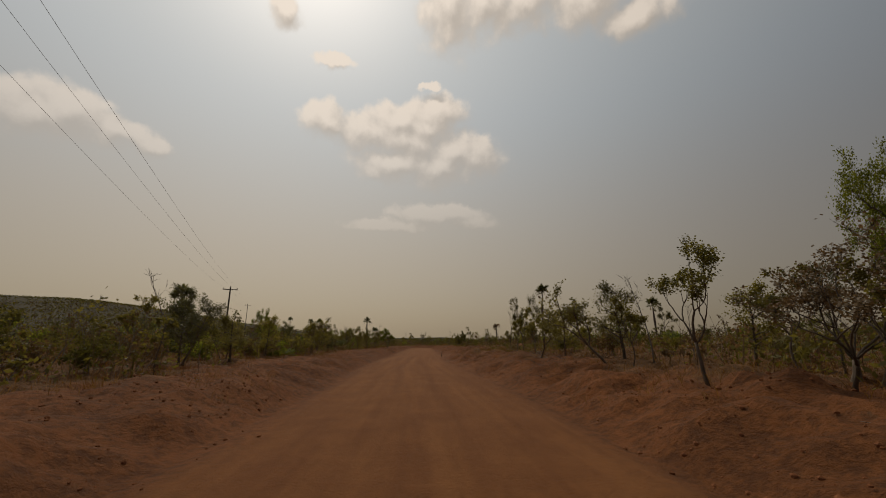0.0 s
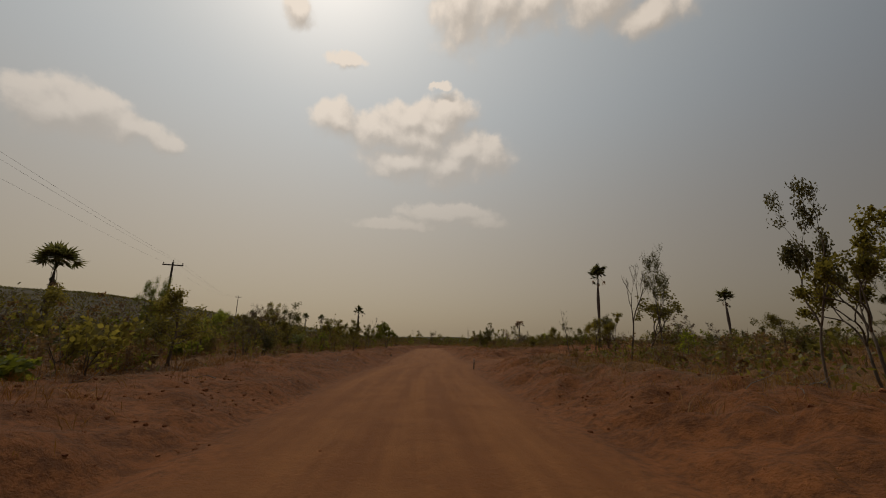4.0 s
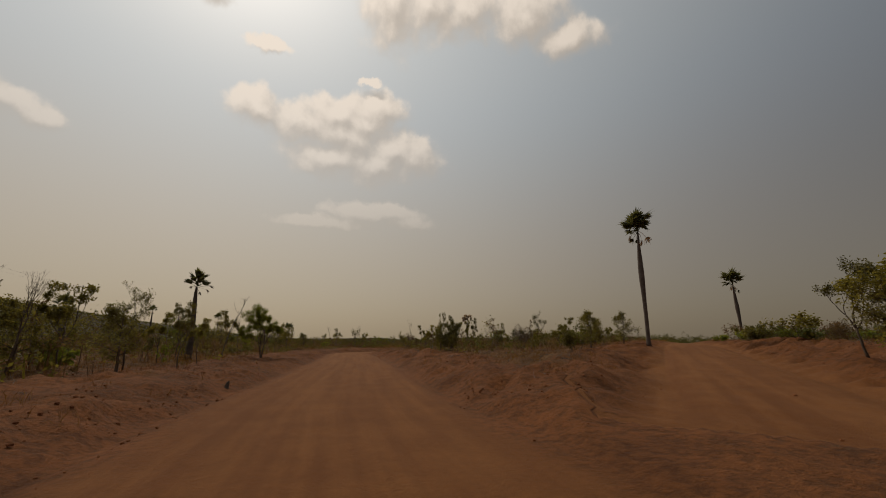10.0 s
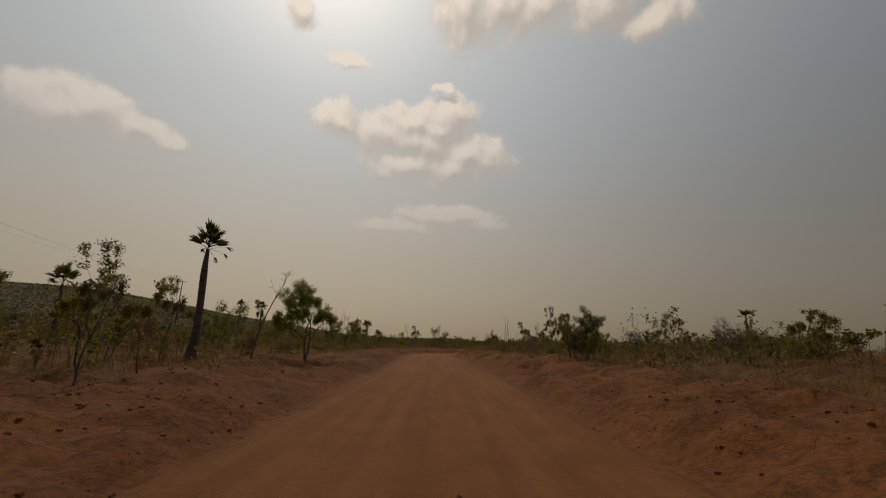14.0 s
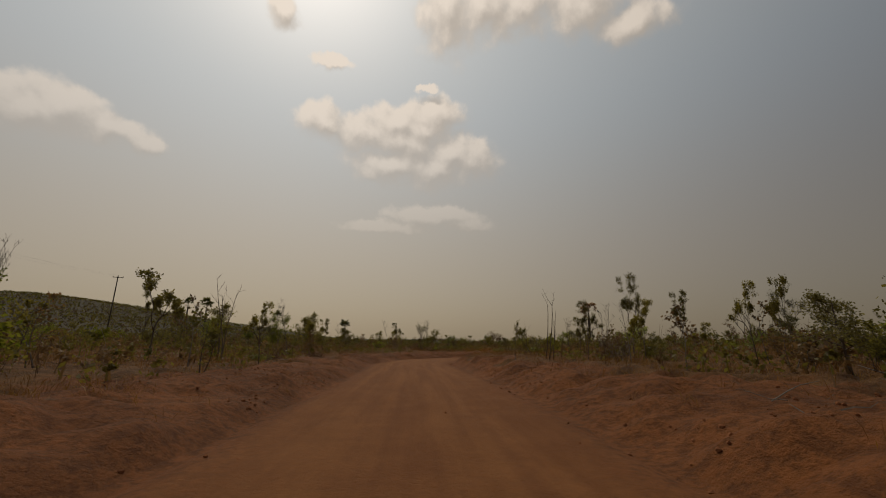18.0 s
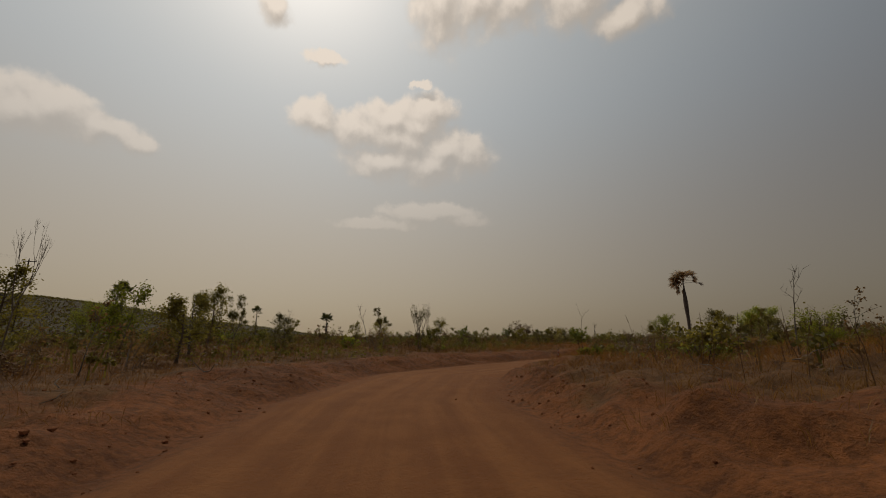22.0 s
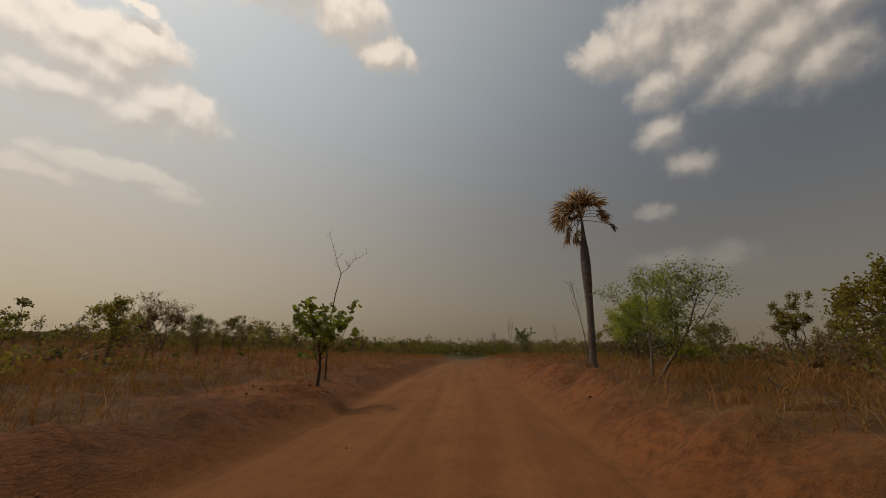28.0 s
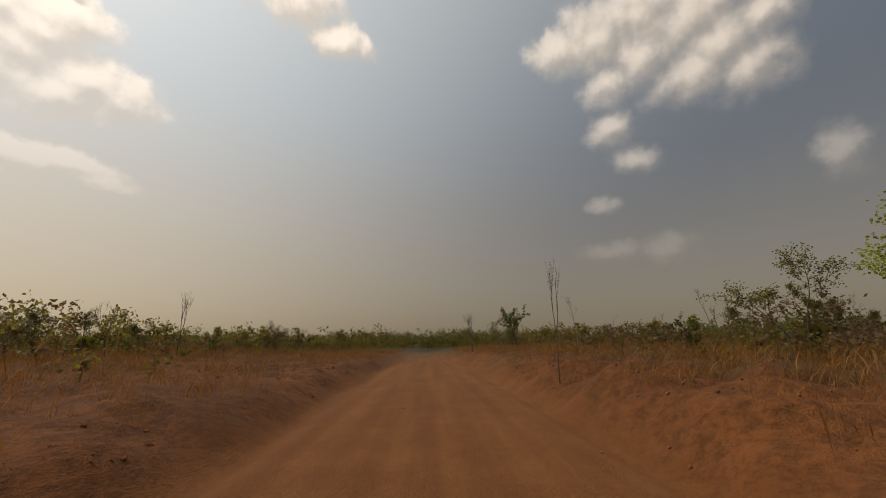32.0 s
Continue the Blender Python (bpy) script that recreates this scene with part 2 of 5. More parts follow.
SOIL = soil_material()
BARK = plain_material("grey_brown_bark", (0.08, 0.058, 0.04), (0.16, 0.12, 0.085), 16.0, 0.9, 0.6, 0.012, (1, 1, 0.3))
PALE = plain_material("weathered_dead_wood", (0.12, 0.10, 0.08), (0.24, 0.20, 0.16), 18.0, 0.9, 0.5, 0.008, (1, 1, 0.3))
TWIG = plain_material("brown_twigs", (0.11, 0.062, 0.032), (0.21, 0.12, 0.062), 12.0, 0.9, 0.3, 0.004)
POLE = plain_material("creosoted_pole", (0.05, 0.036, 0.026), (0.10, 0.075, 0.055), 14.0, 0.85, 0.5, 0.006, (1, 1, 0.15))
PALM = plain_material("ringed_palm_bark", (0.085, 0.064, 0.05), (0.16, 0.125, 0.10), 7.0, 0.9, 0.45, 0.01, (0.7, 0.7, 1.6))
GREEN = leaf_material("olive_leaves", (0.118, 0.102, 0.027), (0.205, 0.176, 0.052), 0.55)
FRESH = leaf_material("fresh_leaves", (0.115, 0.14, 0.02), (0.22, 0.23, 0.045), 0.55)
LIME = leaf_material("bright_leaves", (0.19, 0.235, 0.032), (0.33, 0.35, 0.07), 0.5)
DARK = leaf_material("dark_leaves", (0.078, 0.073, 0.022), (0.145, 0.13, 0.042), 0.5)
RUSTY = leaf_material("rusty_leaves", (0.105, 0.07, 0.032), (0.185, 0.125, 0.06), 0.48, (1.25, 1.02, 0.72))
STRAW = leaf_material("dry_grass", (0.185, 0.096, 0.022), (0.32, 0.18, 0.047), 0.35, (1.25, 1.02, 0.72))
FAN = leaf_material("green_palm_fans", (0.075, 0.08, 0.036), (0.15, 0.148, 0.068), 0.42)
DEAD_FAN = leaf_material("dry_palm_fans", (0.15, 0.105, 0.065), (0.62, 0.48, 0.31), 0.42, (1.25, 1.02, 0.72))
BROWN = leaf_material("red_brown_grass", (0.19, 0.086, 0.018), (0.30, 0.148, 0.034), 0.35, (1.25, 1.02, 0.72))
STONE = plain_material("red_clods", (0.19, 0.066, 0.024), (0.32, 0.12, 0.044), 8.0, 0.95, 0.6, 0.02)
WIRE = plain_material("aluminium_wire", (0.10, 0.10, 0.10), (0.16, 0.16, 0.16), 5.0, 0.5, 0.1, 0.001)
CERAMIC = plain_material("brown_insulator", (0.05, 0.025, 0.015), (0.08, 0.04, 0.025), 6.0, 0.3, 0.1, 0.001)
WHITE = plain_material("chipped_white_paint", (0.28, 0.25, 0.21), (0.50, 0.47, 0.42), 9.0, 0.7, 0.4, 0.004)
REDPAINT = plain_material("faded_red_paint", (0.30, 0.05, 0.03), (0.42, 0.09, 0.06), 9.0, 0.7, 0.4, 0.004)

# ---------------------------------------------------------------- meshes and things


def mesh(name, verts, faces, mat, smooth=False):
    me = bpy.data.meshes.new(name)
    me.from_pydata(verts, [], faces)
    me.materials.append(mat)
    if smooth:
        me.polygons.foreach_set("use_smooth", [True] * len(me.polygons))
    return me


def part(name, me, parent, label=""):
    ob = new(name, me)
    ob.parent = parent
    return tagged(ob, label) if label else ob


class Shape:
    """Vertices and faces of one mesh."""

    def __init__(self):
        self.v, self.f = [], []

    def tube(self, pts, radii, sides=5, cap=True, root=None):
        """A tapered tube; root: a vertex of the limb from which it springs. Returns its first vertex."""
        base = len(self.v)
        for i, (p, r) in enumerate(zip(pts, radii)):
            a, b = pts[max(i - 1, 0)], pts[min(i + 1, len(pts) - 1)]
            d = (b - a).normalized()
            u = d.orthogonal().normalized()
            w = d.cross(u)
            for k in range(sides):
                q = 2 * math.pi * k / sides
                self.v.append(p + (u * math.cos(q) + w * math.sin(q)) * r)
        for i in range(len(pts) - 1):
            for k in range(sides):
                n = (k + 1) % sides
                self.f.append((base + i * sides + k, base + i * sides + n, base + (i + 1) * sides + n, base + (i + 1) * sides + k))
        if root is not None:
            for k in range(sides):
                self.f.append((root, base + (k + 1) % sides, base + k))
        elif cap:
            self.f.append(tuple(base + k for k in reversed(range(sides))))
        if cap:
            self.f.append(tuple(base + (len(pts) - 1) * sides + k for k in range(sides)))
        return base

    def leaf(self, p, along, across, size, slim=0.45):
        base = len(self.v)
        a, c = along * size, across * size * slim
        self.v += [p, p + a * 0.5 + c, p + a, p + a * 0.5 - c]
        self.f.append((base, base + 1, base + 2, base + 3))

    def lump(self, p, size, rng):
        base = len(self.v)
        for z, n, r in ((-0.4, 4, 0.7), (0.25, 4, 0.8)):
            for k in range(n):
                q = 2 * math.pi * (k + z) / n
                s = size * rng.uniform(0.7, 1.25)
                self.v.append(p + Vector((math.cos(q) * r * s, math.sin(q) * r * s, z * s)))
        self.v.append(p + Vector((rng.uniform(-.2, .2), rng.uniform(-.2, .2), 0.7)) * size)
        for k in range(4):
            n = (k + 1) % 4
            self.f.append((base + k, base + n, base + 4 + n, base + 4 + k))
            self.f.append((base + 4 + k, base + 4 + n, base + 8))


def rand_dir(rng):
    z, a = rng.uniform(-1, 1), rng.uniform(0, 2 * math.pi)
    r = math.sqrt(1 - z * z)
    return Vector((r * math.cos(a), r * math.sin(a), z))


def shoot(rng, start, heading, length, bend, steps, rise):
    """Points of a branch that wanders and turns upwards."""
    pts, d, p = [start.copy()], heading.normalized(), start.copy()
    for _ in range(steps):
        d = (d + rand_dir(rng) * bend + Vector((0, 0, rise))).normalized()
        p = p + d * (length / steps)
        pts.append(p.copy())
    return pts


def grow(seed, height, reach, girth, first, limbs, leaves, size, stems=1, lean=0.1, upright=0.5, clump=0.3, twigs=4, slim=0.45, heading=None):
    """The wood and the crown of a tree or shrub as two shapes."""
    rng = random.Random(seed)
    wood, crown, foot = Shape(), Shape(), None
    for s in range(stems):
        a = rng.uniform(0, 6.28) if heading is None else heading
        out_ = lean if stems == 1 else lean + 0.18
        h = height * (1 if s == 0 else rng.uniform(0.7, 0.98))
        pts = shoot(rng, Vector((0.12 * s * math.cos(a), 0.12 * s * math.sin(a), -0.08)), Vector((math.cos(a) * out_, math.sin(a) * out_, 1)), h * 0.86, 0.13, 9, 0.05)
        radii = [girth * (1.35 if i == 0 else 1) * (1 - 0.84 * i / 9) / (1 if stems == 1 else 1.5) for i in range(10)]
        base = wood.tube(pts, radii, 7, True, foot)
        foot = base if foot is None else foot
        for k in range(max(2, limbs // stems)):
            f = first + (1 - first) * (k + rng.random()) / max(2, limbs // stems)
            i = min(int(f * 9), 8)
            start = pts[i].lerp(pts[i + 1], f * 9 - i)
            q = rng.uniform(0, 6.28)
            length = reach * rng.uniform(0.6, 1.15) * (1.15 - 0.55 * (f - first) / max(1 - first, 0.01))
            limb = shoot(rng, start, Vector((math.cos(q), math.sin(q), upright * rng.uniform(0.5, 1.4))), length, 0.25, 5, 0.1)
            r = max(radii[i] * 0.6, 0.010)
            lbase = wood.tube(limb, [r * (1 - 0.16 * j) for j in range(6)], 4, True, base + i * 7 + rng.randrange(7))
            for _ in range(twigs):
                j = rng.randint(1, 4)
                q2 = rand_dir(rng)
                twig = shoot(rng, limb[j].lerp(limb[j + 1], rng.random()), q2 + Vector((0, 0, 0.45)) + (limb[5] - limb[0]).normalized() * 0.6, length * rng.uniform(0.25, 0.55), 0.3, 3, 0.08)
                wood.tube(twig[:1] + twig[2:], [max(r * 0.5, 0.008), 0.006, 0.003], 3, False, lbase + j * 4 + rng.randrange(4))
                for spot in twig[1:]:
                    for _ in range(leaves):
                        d = rand_dir(rng)
                        c = spot + d * clump * rng.random() ** 0.6
                        al = (rand_dir(rng) + Vector((0, 0, -0.3))).normalized()
                        crown.leaf(c, al, al.orthogonal().normalized(), size * rng.uniform(0.6, 1.3), slim)
    return wood, crown


def fork(seed, height, girth, clear, levels, angle, bend, leaves, size, clump=0.2, stems=1, lean=0.1, rise=0.12, slim=0.45, twigs=2, third=0.3, heading=None):
    """The wood and the crown of a tree whose stems part again and again into crooked limbs."""
    rng = random.Random(seed)
    wood, crown = Shape(), Shape()
    share = [0.8 ** k for k in range(levels)]

    def tuft(spot):
        for _ in range(leaves):
            al = (rand_dir(rng) + Vector((0, 0, -0.2))).normalized()
            crown.leaf(spot + rand_dir(rng) * clump * rng.random() ** 0.6, al, al.orthogonal().normalized(), size * rng.uniform(0.6, 1.3), slim)

    def limb(start, d, length, r, level, root_):
        sides = 7 if level == 0 else 5 if level < 3 else 3
        pts = shoot(rng, start, d, length, bend * (0.6 if level == 0 else 1.0), 5, rise)
        end = r * (0.72 if level < levels else 0.3)
        radii = [(r * 1.3 if level == 0 and i == 0 else r + (end - r) * i / 5) for i in range(6)]
        base = wood.tube(pts, radii, sides, True, root_)
        if level >= levels - 1:
            for _ in range(twigs):
                j = rng.randint(2, 4)
                twig = shoot(rng, pts[j], rand_dir(rng) + Vector((0, 0, 0.4)) + (pts[5] - pts[0]).normalized() * 0.8, length * rng.uniform(0.35, 0.7), 0.3, 3, 0.05)
                wood.tube(twig[:1] + twig[2:], [max(end * 0.6, 0.005), 0.004, 0.002], 3, False, base + j * sides + rng.randrange(sides))
                for spot in twig[1:]:
                    tuft(spot)
        if level == levels:
            tuft(pts[5])
            return
        d = (pts[5] - pts[4]).normalized()
        turn_ = rng.uniform(0, 6.28)
        n = 3 if rng.random() < third else 2
        for k in range(n):
            side_ = d.orthogonal().normalized()
            side_.rotate(Quaternion(d, turn_ + 6.28 * k / n + rng.uniform(-0.4, 0.4)))
            a = radians(angle * rng.uniform(0.35, 1.35))
            step_ = length if level else height * (1 - clear) * share[0] / sum(share) / 0.8 * 1.1
            limb(pts[5] - d * (0.02 * length * k), d * math.cos(a) + side_ * math.sin(a), step_ * 0.8 * rng.uniform(0.65, 1.2), end * rng.uniform(0.72, 1.0), level + 1, base + 5 * sides + rng.randrange(sides))

    for s_ in range(stems):
        a = rng.uniform(0, 6.28) if heading is None else heading
        out_ = lean if stems == 1 else lean + 0.22
        limb(Vector((0.1 * s_ * math.cos(a), 0.1 * s_ * math.sin(a), -0.08)), Vector((math.cos(a) * out_, math.sin(a) * out_, 1)), height * clear * rng.uniform(0.85, 1.1), girth / (1 if stems == 1 else 1.35), 0, None)
    return wood, crown


def tree(name, seed, leafmat, bark, label, category, group, form=grow, **shape):
    """A tree that stands at the origin: trunk with its limbs, and crown."""
    w, c = form(seed, **shape)
    root = tagged(new(name), label, category, group)
    part("trunk", mesh("trunk", w.v, w.f, bark, True), root)
    if c.f:
        part("crown", mesh("crown", c.v, c.f, leafmat), root)
    return root


# ---------------------------------------------------------------- the lie of the land
MAIN = [(6.0, -70.0)]
for t, x, y, z, rx, rz, lean in PATH[::3]:      # in the bend the car keeps to the inside of the road
    out_ = 2.1 * math.exp(-((t - 25.5) / 2.4) ** 2)
    MAIN.append((x - out_ * math.cos(radians(rz)), y - out_ * math.sin(radians(rz))))
x0, y0 = MAIN[-1]
MAIN += [(x0 + 0.72 * d, y0 + 0.70 * d) for d in (10, 40, 120, 400)]
BRANCH = [(-1.73, 43.36), (3.32, 46.84), (9.91, 55.3), (22.81, 71.04), (37.45, 88.93), (70.99, 124.9), (149.62, 201.6)]


def from_line(line, x, y):
    """Signed distance to a line (right is positive) and the length along it."""
    best, side, along, run = np.full(x.shape, 1e9), np.zeros(x.shape), np.zeros(x.shape), 0.0
    for (ax, ay), (bx, by) in zip(line, line[1:]):
        dx, dy = bx - ax, by - ay
        n = math.hypot(dx, dy)
        t = np.clip(((x - ax) * dx + (y - ay) * dy) / n / n, 0, 1)
        px, py = x - ax - t * dx, y - ay - t * dy
        d = np.hypot(px, py)
        near = d < best
        best = np.where(near, d, best)
        side = np.where(near, np.sign(px * dy - py * dx) * d, side)
        along = np.where(near, run + t * n, along)
        run += n
    return side, along


def lattice(ix, iy):
    h = (ix * 374761393 + iy * 668265263) & 0xFFFFFFFF
    h = ((h ^ (h >> 13)) * 1274126177) & 0xFFFFFFFF
    return ((h ^ (h >> 16)) & 0xFFFF) / 65535.0


def rough(x, y, cell):
    """Value noise, -0.5 to 0.5."""
    gx, gy = np.floor(x / cell), np.floor(y / cell)
    fx, fy = x / cell - gx, y / cell - gy
    fx, fy = fx * fx * (3 - 2 * fx), fy * fy * (3 - 2 * fy)
    ix, iy = gx.astype(np.int64), gy.astype(np.int64)
    a, b = lattice(ix, iy), lattice(ix + 1, iy)
    c, d = lattice(ix, iy + 1), lattice(ix + 1, iy + 1)
    return (a * (1 - fx) + b * fx) * (1 - fy) + (c * (1 - fx) + d * fx) * fy - 0.5


def step(x, lo, hi):
    t = np.clip((x - lo) / (hi - lo), 0, 1)
    return t * t * (3 - 2 * t)


def land(x, y):
    """Height, signed distance to the road, length along it, and how bare the soil is."""
    side, along = from_line(MAIN, x, y)
    side2, along2 = from_line(BRANCH, x, y)
    late = step(y + 0.7 * x, 116.5, 128.5)
    spur = np.where(side > 0, np.exp(-((x - 1.8) ** 2 + (y - 111.2) ** 2) / 24.0), 0.0)      # the verge inside the bend
    l, l2 = np.abs(side) - 0.25 + 0.75 * late + 1.3 * spur, np.abs(side2) + 1.0
    near = np.minimum(l, l2)
    base = np.where(side > 0, 0.54 + 0.1 * late, 0.4 + 0.06 * late) * step(l, 2.45, 4.6 - 0.4 * late) + 0.034 * np.clip(l - 4, 0, 20)
    cut = 0.026 * np.clip(along2, 0, 40) + 0.6 * step(l2, 3.3, 5.6) + 0.05 * np.clip(l2 - 5, 0, 30)
    base = np.minimum(base, cut)      # the side road climbs gently from its mouth
    wob = rough(x, y, 5.0) * 0.9
    infield = np.exp(-(((x - 5.96) ** 2 + (y - 108.74) ** 2) / 62.0)) * step(near, 2.6, 4.2)
    berm = np.exp(-((near - 3.8 - wob) / 0.6) ** 2) * (0.06 + 0.34 * rough(x + 40, y, 1.7))
    berm += np.exp(-((near - 5.6 - wob) / 0.9) ** 2) * (0.12 + 0.3 * rough(x, y + 90, 1.9))
    ditch = -0.12 * np.exp(-((near - 2.8 - wob * 0.3) / 0.28) ** 2)
    lumps = step(near, 2.5, 3.8) * np.where(side > 0, 1.0, 0.65) * (0.2 * rough(x, y, 1.1) + 0.26 * rough(x, y, 0.62) + 0.24 * rough(x + 7, y, 0.42) - 0.3 * np.abs(rough(x + 3, y + 9, 0.8)) + 0.5 * rough(x, y, 9.0) * step(near, 7, 14))
    bed = (1 - step(near, 2.3, 3.0)) * (0.045 * rough(side * 3, along * 0.12, 1.0) + 0.025 * rough(x, y, 0.8))
    mouth = np.clip(1.35 - np.hypot(x - 1.06, y - 46.59) / 4.6, 0, 1)
    berm = berm * (1 - 0.75 * np.where(side > 0, 0.0, late))
    berm, ditch, lumps = (v * (1 - 0.85 * mouth) for v in (berm * (1 - infield), ditch, lumps))
    az_, r = np.degrees(np.arctan2(x, y - 60)), np.hypot(x, y - 60)
    lift = 0.95 - 1.25 * step(az_, 4, 24) * (1 - step(az_, 110, 150)) + 4.0 * step(-az_, 6, 48) * (1 - step(-az_, 75, 150)) + 0.9 * np.exp(-((az_ - 17) / 5) ** 2) + 0.4 * rough(az_ + 400, az_ * 0, 7.0)
    hill = np.tan(np.radians(lift)) * np.minimum(r, 1500) * step(r, 180, 900)
    hill += step(r, 180, 700) * (5 * rough(x, y, 160.0) + 2.5 * rough(x, y, 60.0))
    down = np.clip((x - 15.0) * 0.7 + (y - 131.4) * 0.72, 0, 420)      # the road falls away past the bend
    z = base + berm + ditch + lumps + bed + hill - 0.022 * down * down / (down + 12)
    bare = np.clip(1 - step(near + rough(x, y, 3.0) * 3.4 + np.maximum(np.maximum(2.6 * late, np.where(side > 0, 2.5, 1.6) * step(y, 78, 92)), np.where(side > 0, 1.5, 0.0) * (1 - step(y, 40, 45))) * step(near, 2.2, 3.4), 4.6, 9.4), mouth * 0.9, 1) * (1 - 0.8 * infield)
    field = step(0.7 * x + 0.72 * y, 96, 102) * np.where(side < 0, 1.0, 0.0)      # cleared ground past the bend
    bare = np.maximum(bare, field * (0.85 - 0.85 * step(-side + 4 * rough(x, y, 4.0), 10, 19)) * (0.75 + 0.5 * rough(x, y, 1.4)))
    use2 = (l2 < l) & (along2 > 6)
    return z, np.where(use2, side2, side), np.where(use2, along2 + 300, along), bare


def height(x, y):
    return float(land(np.array([float(x)]), np.array([float(y)]))[0][0])


def spread(lo, hi, fine, reach, growth=1.16):
    """Coordinates that lie close together from lo to hi and ever wider beyond."""
    mid = list(np.arange(lo, hi, fine))
    left, right, s = [], [], fine
    a, b = lo, hi
    while a > -reach:
        s *= growth
        a, b = a - s, b + s
        left.append(a)
        right.append(b)
    return np.array(left[::-1] + mid + [hi] + right)


gx, gy = spread(-13, 28, 0.21, 3400), spread(-2, 152, 0.22, 3400)
mx, my = np.meshgrid(gx, gy)
mz, mside, malong, mbare = land(mx, my)
nx, ny = len(gx), len(gy)
me = bpy.data.meshes.new("ground")
me.vertices.add(nx * ny)
me.vertices.foreach_set("co", np.stack([mx, my, mz], -1).astype(np.float32).ravel())
i = (np.arange(ny - 1)[:, None] * nx + np.arange(nx - 1)[None]).ravel()
quads = np.stack([i, i + 1, i + nx + 1, i + nx], -1).astype(np.int32)
me.loops.add(quads.size)
me.loops.foreach_set("vertex_index", quads.ravel())
me.polygons.add(len(quads))
me.polygons.foreach_set("loop_start", np.arange(0, quads.size, 4, dtype=np.int32))
me.update(calc_edges=True)
me.polygons.foreach_set("use_smooth", [True] * len(quads))
for name, values in (("side", mside), ("along", malong), ("bare", mbare)):
    me.attributes.new(name, "FLOAT", "POINT").data.foreach_set("value", values.astype(np.float32).ravel())
me.materials.append(SOIL)
me.validate()
ground = tagged(new("ground", me), "graded red laterite dirt road with heaped verges through dry bush", "ground", kind="structure")

